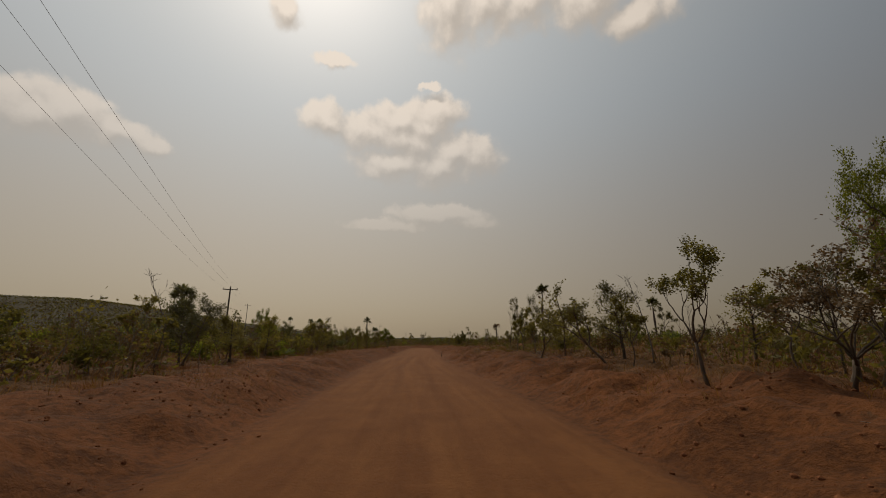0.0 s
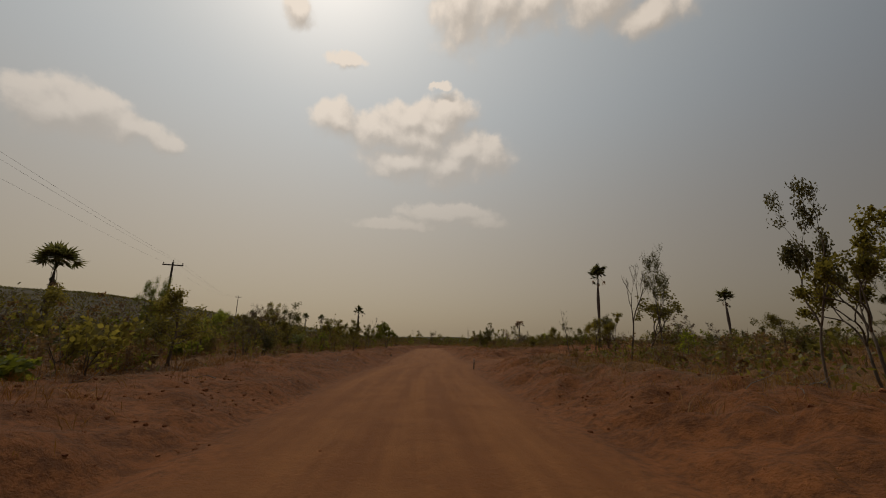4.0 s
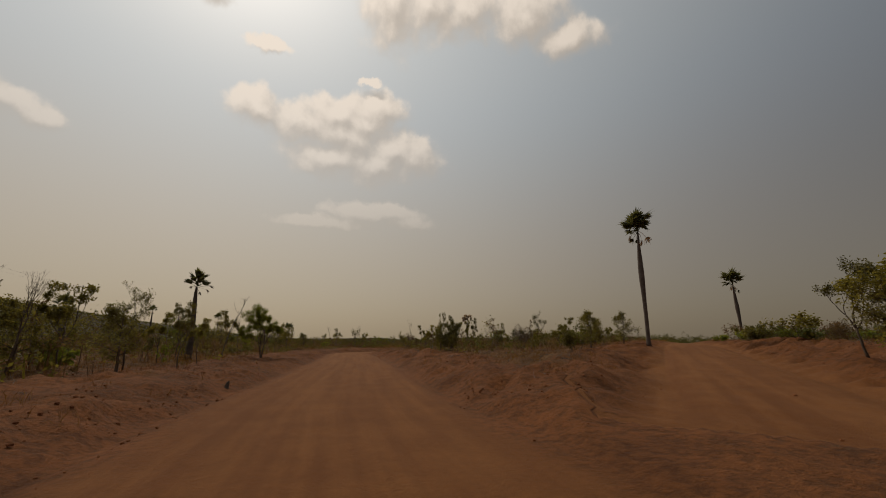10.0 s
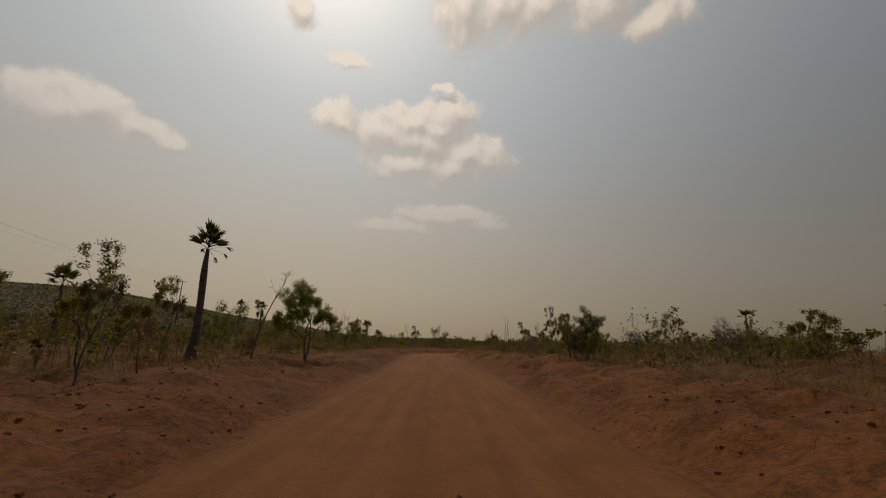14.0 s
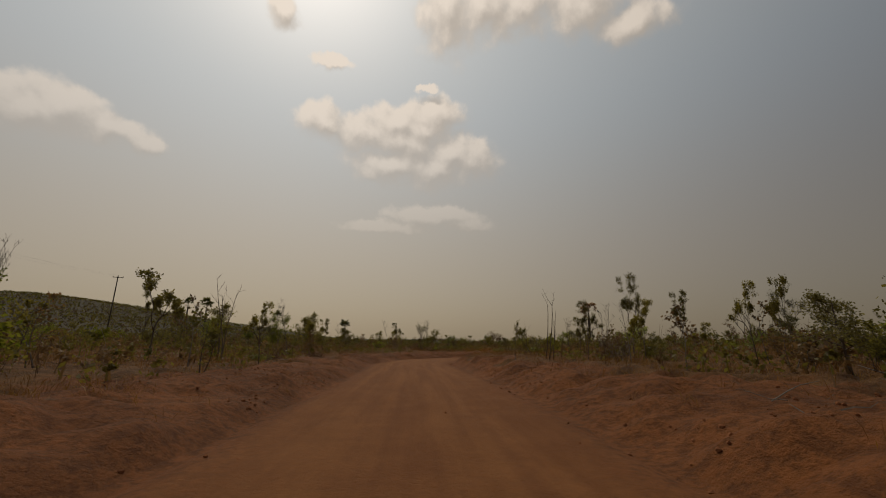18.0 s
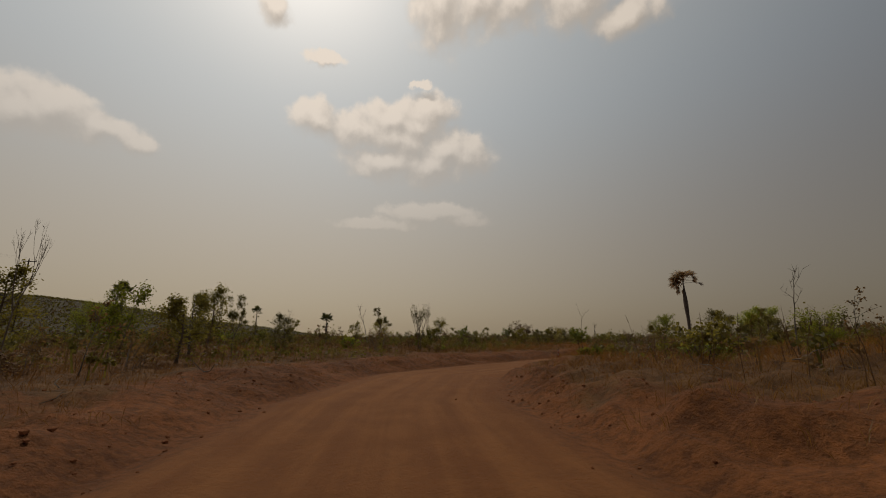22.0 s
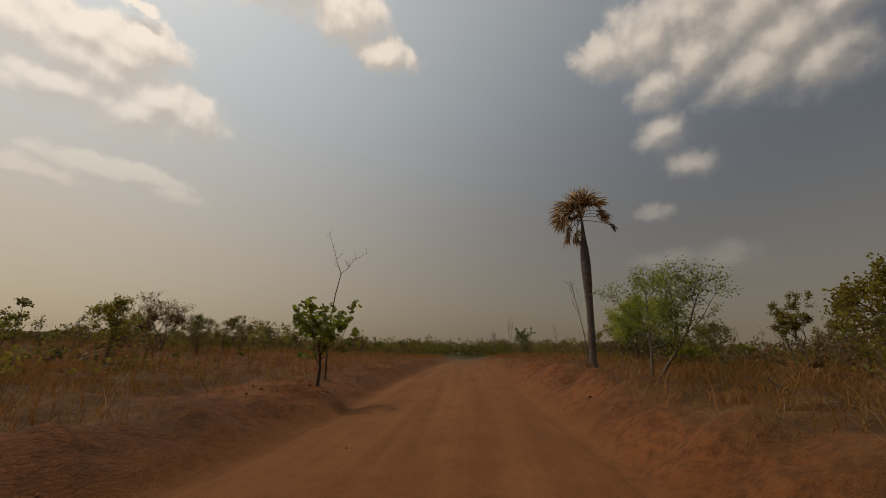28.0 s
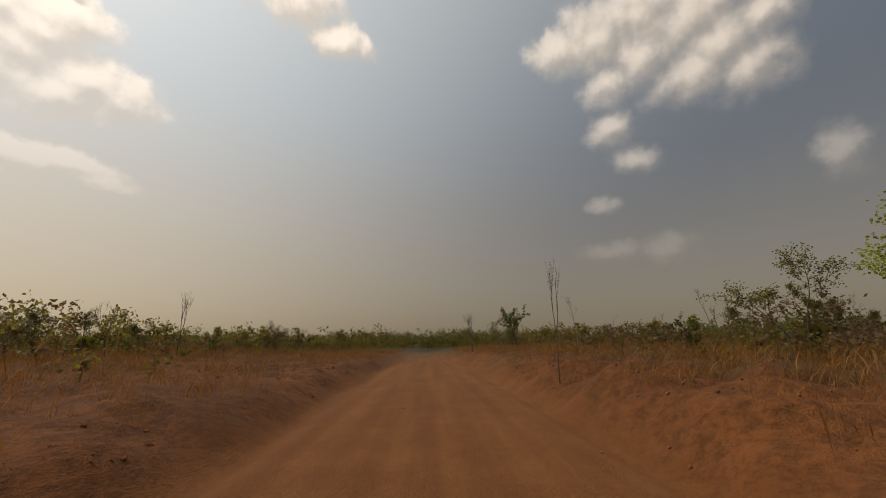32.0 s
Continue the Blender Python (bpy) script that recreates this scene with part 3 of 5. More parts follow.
# ---------------------------------------------------------------- trees by the road
KINDS = {
    "leafy": tree("tree", 11, GREEN, BARK, "small bush tree with a full olive green crown", "tree", "bush trees", height=3.6, reach=1.25, girth=0.075, first=0.28, limbs=15, leaves=15, size=0.085, lean=0.12),
    "fresh": tree("tree", 12, FRESH, BARK, "small tree with fresh bright green leaves on low limbs", "tree", "bush trees", height=3.6, reach=1.3, girth=0.06, first=0.2, limbs=16, leaves=14, size=0.08, stems=2, lean=0.1),
    "dark": tree("tree", 13, DARK, BARK, "dense dark green tree with a rounded crown", "tree", "bush trees", height=4.2, reach=1.5, girth=0.10, first=0.2, limbs=26, leaves=26, size=0.078, stems=2, lean=0.08),
    "sparse": tree("tree", 14, GREEN, BARK, "crooked thin tree with sparse leaf clumps", "tree", "bush trees", form=fork, height=4.0, girth=0.044, clear=0.36, levels=4, angle=34, bend=0.3, leaves=9, size=0.08, clump=0.17, lean=0.14),
    "vase": tree("tree", 15, DARK, BARK, "forked tree with leaf clumps on its rising limbs", "tree", "bush trees", form=fork, height=4.4, girth=0.056, clear=0.38, levels=5, angle=29, bend=0.28, leaves=3, size=0.07, clump=0.18, lean=0.06, rise=0.16),
    "bare": tree("tree", 16, GREEN, BARK, "leafless grey tree with spreading forked twigs", "tree", "bare trees", form=fork, height=4.0, girth=0.044, clear=0.4, levels=5, angle=25, bend=0.16, leaves=0, size=0.1, lean=0.05, rise=0.14, twigs=1),
    "whip": tree("tree", 17, GREEN, PALE, "thin leafless sapling with a few rising twigs", "tree", "bare trees", height=4.0, reach=0.95, girth=0.038, first=0.55, limbs=6, leaves=0, size=0.1, lean=0.15, upright=1.5, twigs=3),
    "twin": tree("tree", 18, GREEN, BARK, "several thin bare stems rising from one root", "tree", "bare trees", height=4.2, reach=0.7, girth=0.05, first=0.5, limbs=12, leaves=0, size=0.1, stems=3, lean=0.0, upright=1.4, twigs=2),
    "bigleaf": tree("tree", 19, FRESH, BARK, "low forked tree with large glossy green leaves", "tree", "bush trees", height=2.9, reach=1.5, girth=0.06, first=0.36, limbs=15, leaves=5, size=0.16, lean=0.1, upright=1.0, clump=0.16, slim=0.62, twigs=3),
    "thorn": tree("tree", 20, RUSTY, BARK, "spreading thorn bush with few rusty leaves", "tree", "bare trees", form=fork, height=2.7, girth=0.045, clear=0.2, levels=4, angle=36, bend=0.25, leaves=3, size=0.05, clump=0.15, stems=4, lean=0.15, twigs=3),
    "forked": tree("tree", 32, DARK, BARK, "dark tree forked low into crooked limbs with few leaves", "tree", "bare trees", form=fork, height=3.6, girth=0.075, clear=0.3, levels=5, angle=30, bend=0.26, leaves=1, size=0.05, clump=0.1, stems=2, lean=0.02, rise=0.12, twigs=2),
    "round": tree("tree", 24, LIME, BARK, "rounded tree with a dense bright green crown on several stems", "tree", "bush trees", height=3.9, reach=1.25, girth=0.07, first=0.36, limbs=30, leaves=34, size=0.062, stems=4, lean=0.12, clump=0.3, twigs=6),
    "flat": tree("tree", 25, GREEN, BARK, "thin tree with a flat sparse crown of small leaves", "tree", "bush trees", height=3.4, reach=1.15, girth=0.05, first=0.66, limbs=14, leaves=9, size=0.06, stems=2, lean=0.12, upright=0.45, clump=0.2, twigs=5),
    "canopy": tree("tree", 27, FRESH, BARK, "broad tree with a dense layered yellow-green canopy", "tree", "bush trees", form=fork, height=4.2, girth=0.095, clear=0.3, levels=5, angle=38, bend=0.22, leaves=15, size=0.052, clump=0.24, stems=2, lean=0.02, rise=0.07, twigs=3),
    "leaning": tree("tree", 28, GREEN, BARK, "crooked sapling that leans over the verge with few leaves", "tree", "bush trees", form=fork, height=2.6, girth=0.042, clear=0.45, levels=3, angle=30, bend=0.28, leaves=9, size=0.07, clump=0.14, lean=0.45, rise=0.02, heading=3.0),
    "wide": tree("tree", 21, FRESH, BARK, "wide crowned tree with layered light green foliage", "tree", "bush trees", height=4.6, reach=2.2, girth=0.09, first=0.3, limbs=22, leaves=17, size=0.075, stems=2, lean=0.2, clump=0.27, twigs=6),
}
TALL = {name: max(v.co.z for c in k.children for v in c.data.vertices) for name, k in KINDS.items()}
STANDS = [  # kind, x, y, height of the top, turn, breadth
    ("vase", 5, 7.7, 3.6, 120, 1.15), ("canopy", 7.8, 6.2, 5, 155, 0.55), ("thorn", 6.9, 6.5, 3.4, 52, 1.25), ("leafy", 8.1, 10.2, 3, 202, 1), ("sparse", 6.4, 5.6, 2.7, 245, 0.9),
    ("sparse", 7.9, 9, 3.1, 79, 1.2), ("vase", 8.5, 8.5, 3.3, 46, 0.9), ("leafy", 6, 13.5, 3.6, 34, 1), ("leaning", 4.2, 12.4, 3.4, 10, 1), ("whip", 6.2, 12.4, 3.6, 205, 0.9),
    ("sparse", 5.6, 11.7, 2.8, 281, 1), ("sparse", 5, 24.8, 3.6, 148, 0.9), ("sparse", 4.9, 25.4, 4.3, 30, 0.6), ("leaning", 4.5, 17.2, 2.8, 113, 1.25), ("leafy", 5, 15.8, 2.9, 266, 1.15),
]
STANDS += [
    ("leafy", 7.7, 17.8, 2.9, 274, 1), ("sparse", 7.9, 21.5, 2.8, 184, 1), ("sparse", 6, 25.9, 3.3, 141, 1), ("sparse", 7.6, 25.9, 2.8, 88, 1.1), ("vase", 9, 38.2, 6.5, 54, 0.62),
    ("bare", 6.2, 34.6, 4.7, 134, 0.8), ("leaning", 11.6, 43.4, 5, 109, 1.1), ("leafy", 11.4, 51.1, 3.7, 13, 1), ("whip", 6.3, 45.1, 3.6, 328, 1), ("bare", 8, 43.9, 3.2, 133, 0.9),
    ("sparse", 7.9, 41.3, 3.2, 139, 0.9), ("vase", 11.9, 52.3, 4, 99, 1.1), ("vase", 11.6, 51.1, 3.5, 84, 1.2), ("leafy", 10.4, 50.6, 3.5, 158, 1.2), ("leafy", 16.9, 71.1, 3.8, 148, 1),
]
STANDS += [
    ("leafy", 16.9, 75.1, 3.7, 321, 0.9), ("sparse", 9.9, 67.9, 2.6, 190, 0.9), ("dark", -10.2, 16, 3.9, 44, 1.05), ("whip", -14.1, 19.4, 5.1, 310, 1), ("sparse", -13.6, 17.5, 3.6, 172, 1),
    ("bare", -19.2, 30, 5.6, 343, 0.5), ("leafy", -10.2, 31.1, 3.1, 198, 1.1), ("leafy", -10.1, 23.2, 3.1, 259, 1), ("leafy", -9.8, 18.3, 2.8, 127, 1.2), ("canopy", -18.8, 41.5, 5.3, 91, 0.62),
    ("thorn", -14.2, 44.2, 3.7, 126, 1.2), ("dark", -16.9, 55.2, 5.1, 242, 1.25), ("bare", -12.7, 41.2, 3.5, 143, 0.9), ("leafy", -12.5, 40.1, 2.9, 45, 1), ("sparse", -13.7, 45.7, 4.1, 280, 0.8),
]
STANDS += [
    ("leafy", -13.2, 47.2, 2.9, 153, 1.1), ("sparse", -12.1, 54.6, 3.2, 3, 1), ("bare", -12.7, 56.6, 3.7, 149, 0.9), ("leafy", -10.8, 51.8, 2.8, 293, 1), ("sparse", -13.1, 58.7, 3.6, 159, 1),
    ("vase", -11, 58.6, 3.7, 260, 1), ("sparse", -10.2, 60.9, 3.2, 99, 0.85), ("sparse", -10, 61.8, 2.6, 211, 0.9), ("sparse", -11.8, 62.3, 2.9, 216, 0.9), ("bare", -13.5, 55.8, 3.9, 306, 1),
    ("leafy", -13.5, 57.3, 3, 147, 1), ("leafy", -15, 61.4, 3.1, 220, 1.1), ("sparse", -13.8, 58.4, 3.7, 231, 0.8), ("sparse", -12.7, 66.4, 3.4, 82, 0.8), ("leafy", -11, 58, 2.8, 119, 1.1),
]
STANDS += [
    ("canopy", -9.8, 70.7, 4.2, 156, 0.95), ("whip", -11.5, 71.3, 4.7, 132, 1), ("sparse", -18.5, 91.1, 5.3, 22, 0.95), ("sparse", -27.6, 102.9, 6.4, 41, 0.55), ("twin", -15.3, 91.4, 5.3, 23, 0.9),
    ("sparse", -11.5, 87.4, 3.3, 236, 0.8), ("bare", -13.8, 79, 3.9, 320, 0.7), ("leafy", -25.7, 104.1, 4.6, 143, 1), ("bare", -16.7, 102.6, 5.2, 265, 0.45), ("leafy", -26.1, 110.9, 5.7, 273, 1),
    ("fresh", -20.1, 110.9, 4.7, 331, 0.9), ("leafy", -18.3, 115.4, 5.1, 241, 1), ("leafy", -18.2, 113.6, 4.5, 358, 0.9), ("leafy", -16, 108.7, 3.6, 175, 1.2), ("sparse", -17.1, 100.6, 3.6, 74, 1.2),
]
STANDS += [
    ("whip", -15.1, 99.3, 4.3, 344, 1), ("sparse", -16.5, 114.8, 4.3, 100, 0.9), ("sparse", -9.7, 127.8, 4.6, 34, 0.95), ("forked", -6, 124.1, 4.7, 211, 0.72), ("bare", -5.4, 130.4, 5.2, 103, 0.6),
    ("flat", -4.4, 131.6, 3.9, 325, 1.1), ("whip", -11.4, 127.8, 4.9, 323, 1), ("leafy", -12.8, 131.9, 3.6, 225, 1), ("sparse", -16.4, 123.8, 3.3, 141, 1.1), ("leafy", -14.8, 117.7, 3.5, 94, 1.1),
    ("leafy", -10.4, 132.4, 3.9, 182, 1), ("leafy", 0, 137, 2, 223, 1.2), ("sparse", 4.9, 138.1, 2.3, 301, 1.3), ("sparse", -4.3, 131.2, 3.4, 164, 1), ("leafy", 0.3, 139.7, 2.7, 324, 1.1),
]
STANDS += [
    ("sparse", 4.8, 139, 2.9, 285, 1.3), ("leafy", 8.4, 142.2, 2.6, 101, 1.2), ("sparse", 1.8, 72.8, 2.8, 165, 0.6), ("sparse", 8.7, 76.3, 3.1, 51, 0.9), ("thorn", 8.2, 70.4, 2.8, 31, 1.1),
    ("sparse", 12.2, 71.2, 3.3, 117, 1), ("leafy", 10.9, 65.7, 3.4, 142, 1), ("leafy", 9.4, 70.7, 2.4, 298, 1), ("dark", 3.9, 74.5, 3.7, 315, 0.95), ("dark", 3, 75.2, 3.2, 121, 0.8),
    ("sparse", 10.7, 93.8, 4.7, 62, 0.75), ("sparse", 6.3, 83.2, 3.6, 169, 0.6), ("sparse", 7.2, 83, 3.7, 90, 0.5), ("sparse", 1.7, 74.3, 2.2, 148, 1), ("dark", 3.7, 73.3, 2.3, 235, 0.8),
]
STANDS += [
    ("sparse", 3.1, 88.6, 3.5, 13, 0.8), ("whip", -0.1, 89.5, 2.5, 21, 0.8), ("whip", 3.8, 86.6, 3.2, 182, 0.8), ("leaning", 1.3, 94.6, 3, 357, 0.7), ("sparse", 6.1, 90.4, 5.1, 42, 0.7),
    ("sparse", 4.3, 86.2, 3.3, 146, 0.7), ("sparse", 4.8, 93.5, 3, 345, 0.7), ("sparse", 6, 85.2, 2.3, 167, 1.1), ("sparse", 4, 92.2, 3, 9, 0.7), ("whip", 4.9, 91.4, 3.3, 165, 1),
    ("whip", 4.7, 90.2, 3.6, 147, 0.9), ("fresh", 5.2, 101.2, 2.2, 164, 1.2), ("bare", 5, 97.2, 3.3, 78, 0.8), ("leafy", 6.6, 99.9, 2.6, 333, 1), ("leafy", 8.1, 113.5, 2.1, 210, 1.2),
]
STANDS += [
    ("sparse", 6.3, 105.3, 2.2, 317, 1), ("whip", 5.5, 102, 3.4, 348, 1), ("leafy", 10.5, 111.9, 3, 39, 1.2), ("sparse", 6.2, 106.4, 2.5, 150, 0.8), ("leafy", 10.6, 108.9, 2.5, 316, 1.1),
    ("leafy", 10, 117.6, 2.4, 98, 1.1), ("round", 24, 125.7, 4.3, 227, 1.1), ("sparse", 18.1, 119.2, 3.1, 149, 0.9), ("leafy", 18.5, 118.1, 3.1, 69, 0.9), ("sparse", 16.1, 116.1, 3.3, 128, 0.8),
    ("sparse", 18, 119.4, 2.8, 195, 0.9), ("wide", 12.5, 120.6, 3.4, 306, 1.15), ("bigleaf", 8.3, 127.1, 2.6, 81, 1.2), ("whip", 17.8, 125.4, 4.1, 169, 0.7), ("thorn", 6.8, 142.6, 4.1, 293, 1.1),
]
STANDS += [
    ("leafy", 7.9, 139.2, 2.8, 4, 1.2), ("leafy", 4.5, 133.3, 2.8, 186, 1.2), ("bare", 22.8, 132.6, 3.2, 22, 0.42), ("bare", 40.4, 148.9, 3.4, 232, 1.3), ("bare", 21.1, 154.3, 4.2, 86, 0.75),
    ("flat", 27.1, 128.5, 3.5, 186, 1.1), ("leafy", 41.3, 135.2, 2.3, 185, 1.3), ("whip", 36.7, 138.3, 3.8, 148, 0.9), ("sparse", 40.6, 139.4, 2.3, 292, 1), ("dark", 46.8, 148.8, 2, 49, 1.2),
    ("whip", 34.7, 131.4, 3.4, 224, 0.7), ("leafy", 35.1, 127.4, 2.7, 106, 1), ("sparse", 33.1, 128.1, 3.2, 217, 0.8), ("whip", 32.1, 127.7, 3.3, 106, 0.8), ("leafy", 33.1, 126.5, 2.1, 58, 1),
]
STANDS += [
    ("leafy", 36.9, 130.5, 2.7, 30, 1.1), ("leafy", 15.2, 151.2, 2.7, 31, 1.2), ("bare", 17.5, 152.9, 3.3, 28, 1), ("leafy", 19.5, 156.6, 2.4, 86, 1.1), ("leafy", 25.1, 161.2, 2.5, 304, 1.1),
    ("sparse", 32.5, 162.3, 2.5, 346, 1), ("leafy", 38.9, 165.4, 2.3, 76, 1.2), ("leafy", 27.6, 162.4, 2.2, 310, 1.2), ("sparse", 11.6, 145.5, 3.2, 20, 1.1), ("leafy", 10.2, 143.6, 3, 279, 1.3),
    ("leafy", 27.4, 124, 2.8, 251, 1.2), ("leafy", 25.3, 122.8, 2.8, 298, 1.2),
]


def lean_of(kind):
    """How far the middle of the upper half of a tree stands off its foot."""
    pts_ = [v.co for c in KINDS[kind].children for v in c.data.vertices if v.co.z > 0.5 * TALL[kind]]
    return sum(pts_, Vector()) / len(pts_)


LEAN = {name: lean_of(name) for name in KINDS}


def stand(kind, x, y, top, turn, broad=1.0):
    z = height(x, y)
    s = (top - z) / TALL[kind]
    off = pose(0, 0, 0, 0, 0, turn) @ LEAN[kind] * (0.8 * s * broad)
    x, y = x - off.x, y - off.y
    copy_thing(KINDS[kind], Matrix.Translation((x, y, z - 0.03)) @ pose(0, 0, 0, 0, 0, turn) @ Matrix.Diagonal((s * broad, s * broad, s, 1)))


for row in STANDS:
    stand(*row)

def dead_sapling(x, y):
    """A bare curved stem that forks into two thin limbs with a few twigs."""
    rng_ = random.Random(6)
    z = height(x, y)
    root = tagged(new("tree"), "tall thin dead sapling that forks into two bare limbs", "tree", "bare trees")
    root.matrix_world = Matrix.Translation((x, y, z - 0.05))
    s = Shape()
    stem = [Vector(p) for p in ((0, 0, 0), (-0.03, -0.02, 0.8), (-0.02, -0.06, 1.6), (0.04, -0.1, 2.4), (0.14, -0.16, 3.05))]
    base = s.tube(stem, [0.028, 0.021, 0.018, 0.015, 0.013], 7)
    for limb in (((0.03, -0.1, 3.35), (-0.05, 0.02, 3.75), (-0.2, 0.16, 4.35)), ((0.26, -0.32, 3.2), (0.36, -0.5, 3.45), (0.58, -0.92, 3.65))):
        pts_ = [stem[-1]] + [Vector(p) for p in limb]
        lb = s.tube(pts_, [0.011, 0.008, 0.006, 0.003], 5, True, base + 28)
        for k in range(7):
            j = rng_.randint(0, 2)
            a_ = pts_[j].lerp(pts_[j + 1], rng_.random())
            s.tube(shoot(rng_, a_, rand_dir(rng_) * 0.7 + Vector((0, 0, 0.9)), rng_.uniform(0.15, 0.35), 0.25, 3, 0.1), [0.005, 0.004, 0.003, 0.002], 3, True, lb + j * 5)
    part("trunk", mesh("trunk", s.v, s.f, BARK, True), root)


dead_sapling(9.15, 128.4)


def stem_clump(x, y):
    """Three slim dead stems from one root, two of them forked at the top."""
    rng_ = random.Random(8)
    root = tagged(new("tree"), "three slim upright dead stems forked at the top", "tree", "bare trees")
    root.matrix_world = Matrix.Translation((x, y, height(x, y) - 0.05)) @ pose(0, 0, 0, -7.5, 4.2, -35)
    for rise, thick, tips in (
            (((-0.14, 0, 0), (-0.14, 0.02, 0.9), (-0.16, 0, 1.8), (-0.2, 0.03, 2.4), (-0.26, 0.05, 2.9)), 0.026, ((-0.42, 0.03, 3.2), (-0.62, 0.0, 3.55))),
            (((0.02, 0, 0), (0.03, -0.02, 0.9), (0.05, 0, 1.8), (0.03, 0.02, 2.4), (0.0, 0.0, 2.85)), 0.028, ((-0.3, 0.1, 3.25), (-0.68, 0.2, 3.85))),
            (((0.2, 0.05, 0), (0.19, 0.04, 0.7), (0.18, 0.06, 1.4), (0.19, 0.04, 2.1), (0.2, 0.02, 2.6)), 0.018, ())):
        s = Shape()
        stem = [Vector(p) for p in rise]
        base = s.tube(stem, [thick * k for k in (1.0, 0.85, 0.75, 0.62, 0.5 if tips else 0.2)], 7)
        forks = [tips, ((0.06, -0.03, 3.2), (0.03, 0.0, 3.6))] if thick > 0.027 else [tips]
        for tip in forks:
            if tip:
                pts_ = [stem[-1]] + [Vector(p) for p in tip]
                lb = s.tube(pts_, [thick * 0.42, thick * 0.28, thick * 0.1], 5, True, base + 28)
                for k in range(5):
                    j = rng_.randint(0, 1)
                    a_ = pts_[j].lerp(pts_[j + 1], rng_.random())
                    s.tube(shoot(rng_, a_, rand_dir(rng_) * 0.6 + Vector((0, 0, 0.9)), rng_.uniform(0.1, 0.28), 0.25, 3, 0.1), [0.005, 0.004, 0.003, 0.002], 3, True, lb + j * 5)
        part("trunk", mesh("trunk", s.v, s.f, BARK, True), root)


stem_clump(1.66, 90.4)

# bush on both sides, thinning out towards the end of the way
rng = random.Random(5)
taken = [(x, y) for _, x, y, *_ in STANDS]
count, tries = 0, 0
while count < 170 and tries < 30000:
    tries += 1
    x, y = rng.uniform(-52, 70), rng.uniform(-2, 215)
    z, side, along, bare = (float(v[0]) for v in land(np.array([x]), np.array([y])))
    l = abs(side)
    if l < 8.5 or l > 40 or abs(from_line(BRANCH, np.array([x]), np.array([y]))[0][0]) < 5.5 or rng.random() > (1.25 - l / 36) * (1.0 if y < 82 and x < 0 else 0.4) * (1.0 if y < 82 or l > 17 else 0.25) or min((x - a) ** 2 + (y - b) ** 2 for a, b in taken) < 7:
        continue
    taken.append((x, y))
    late = y > 82
    kind = rng.choice(("leafy", "sparse", "sparse", "bare", "whip", "fresh", "vase", "thorn", "bigleaf", "leafy", "dark")[:9 if late else 11])
    stand(kind, x, y, z + rng.uniform(1.4, 2.7 if late else 2.4), rng.uniform(0, 360), rng.uniform(1.0, 1.4))
    count += 1
spots = [(-24.1, 40.1), (-20.32, 83.46), (-29.53, 74.16), (22.38, 40.09), (22.14, 99.24), (28.24, 111.2), (-18.67, 130.41), (-32.29, 109.47), (40.8, 144.7), (31.23, 164.51), (-27.92, 20.11), (-25.85, 60), (52.73, 154.3), (-43.75, 95.05), (35.37, 117.08), (-36.5, 128.2)]
for k, (x, y) in zip(KINDS.values(), spots):
    k.matrix_world = Matrix.Translation((x, y, height(x, y) - 0.03))

# ---------------------------------------------------------------- undergrowth
SHRUBS = [
    tree("shrub", 31, GREEN, BARK, "knee-high to shoulder-high green bush sprouting from dry ground", "shrub", "undergrowth shrubs", height=1.3, reach=0.8, girth=0.025, first=0.1, limbs=15, leaves=6, size=0.11, stems=4, lean=0.25, clump=0.2, twigs=3),
    tree("shrub", 32, FRESH, BARK, "low bush of fresh yellow-green leaves", "shrub", "undergrowth shrubs", height=0.9, reach=0.6, girth=0.02, first=0.1, limbs=14, leaves=6, size=0.13, stems=4, lean=0.3, clump=0.2, twigs=3, slim=0.55),
    tree("shrub", 33, RUSTY, PALE, "half-dry bush with brown leaves and bare twigs", "shrub", "undergrowth shrubs", height=1.5, reach=0.8, girth=0.025, first=0.15, limbs=15, leaves=4, size=0.09, stems=5, lean=0.25, twigs=3),
    tree("shrub", 34, DARK, BARK, "dark leafy bush at the edge of the cleared strip", "shrub", "undergrowth shrubs", height=1.7, reach=0.9, girth=0.03, first=0.1, limbs=18, leaves=7, size=0.11, stems=4, lean=0.2, clump=0.25, twigs=3),
]
for k, (x, y) in zip(SHRUBS, ((-11.49, 24.35), (-14.52, 60.8), (11.79, 49.42), (11.46, 85.37))):
    k.matrix_world = Matrix.Translation((x, y, height(x, y) - 0.02))
rng = random.Random(8)
count = 0
while count < 230:
    x, y = rng.uniform(-30, 45), rng.uniform(0, 165)
    z, side, along, bare = (float(v[0]) for v in land(np.array([x]), np.array([y])))
    l = abs(side)
    if bare > 0.15 or l > 24 or l < 7.5 or rng.random() > (1.5 - l / 17) * (1.0 if y < 55 and x < 0 else 0.5 if y < 82 and x < 0 else 0.2 if y < 95 else 0.3) or abs(from_line(BRANCH, np.array([x]), np.array([y]))[0][0]) < 4.4:
        continue
    s = rng.uniform(0.5, 1.05)
    copy_thing(rng.choice(SHRUBS + SHRUBS[2:3]), Matrix.Translation((x, y, z - 0.02)) @ pose(0, 0, 0, 0, 0, rng.uniform(0, 360)) @ Matrix.Diagonal((s, s, s * rng.uniform(0.8, 1.2), 1)))
    count += 1


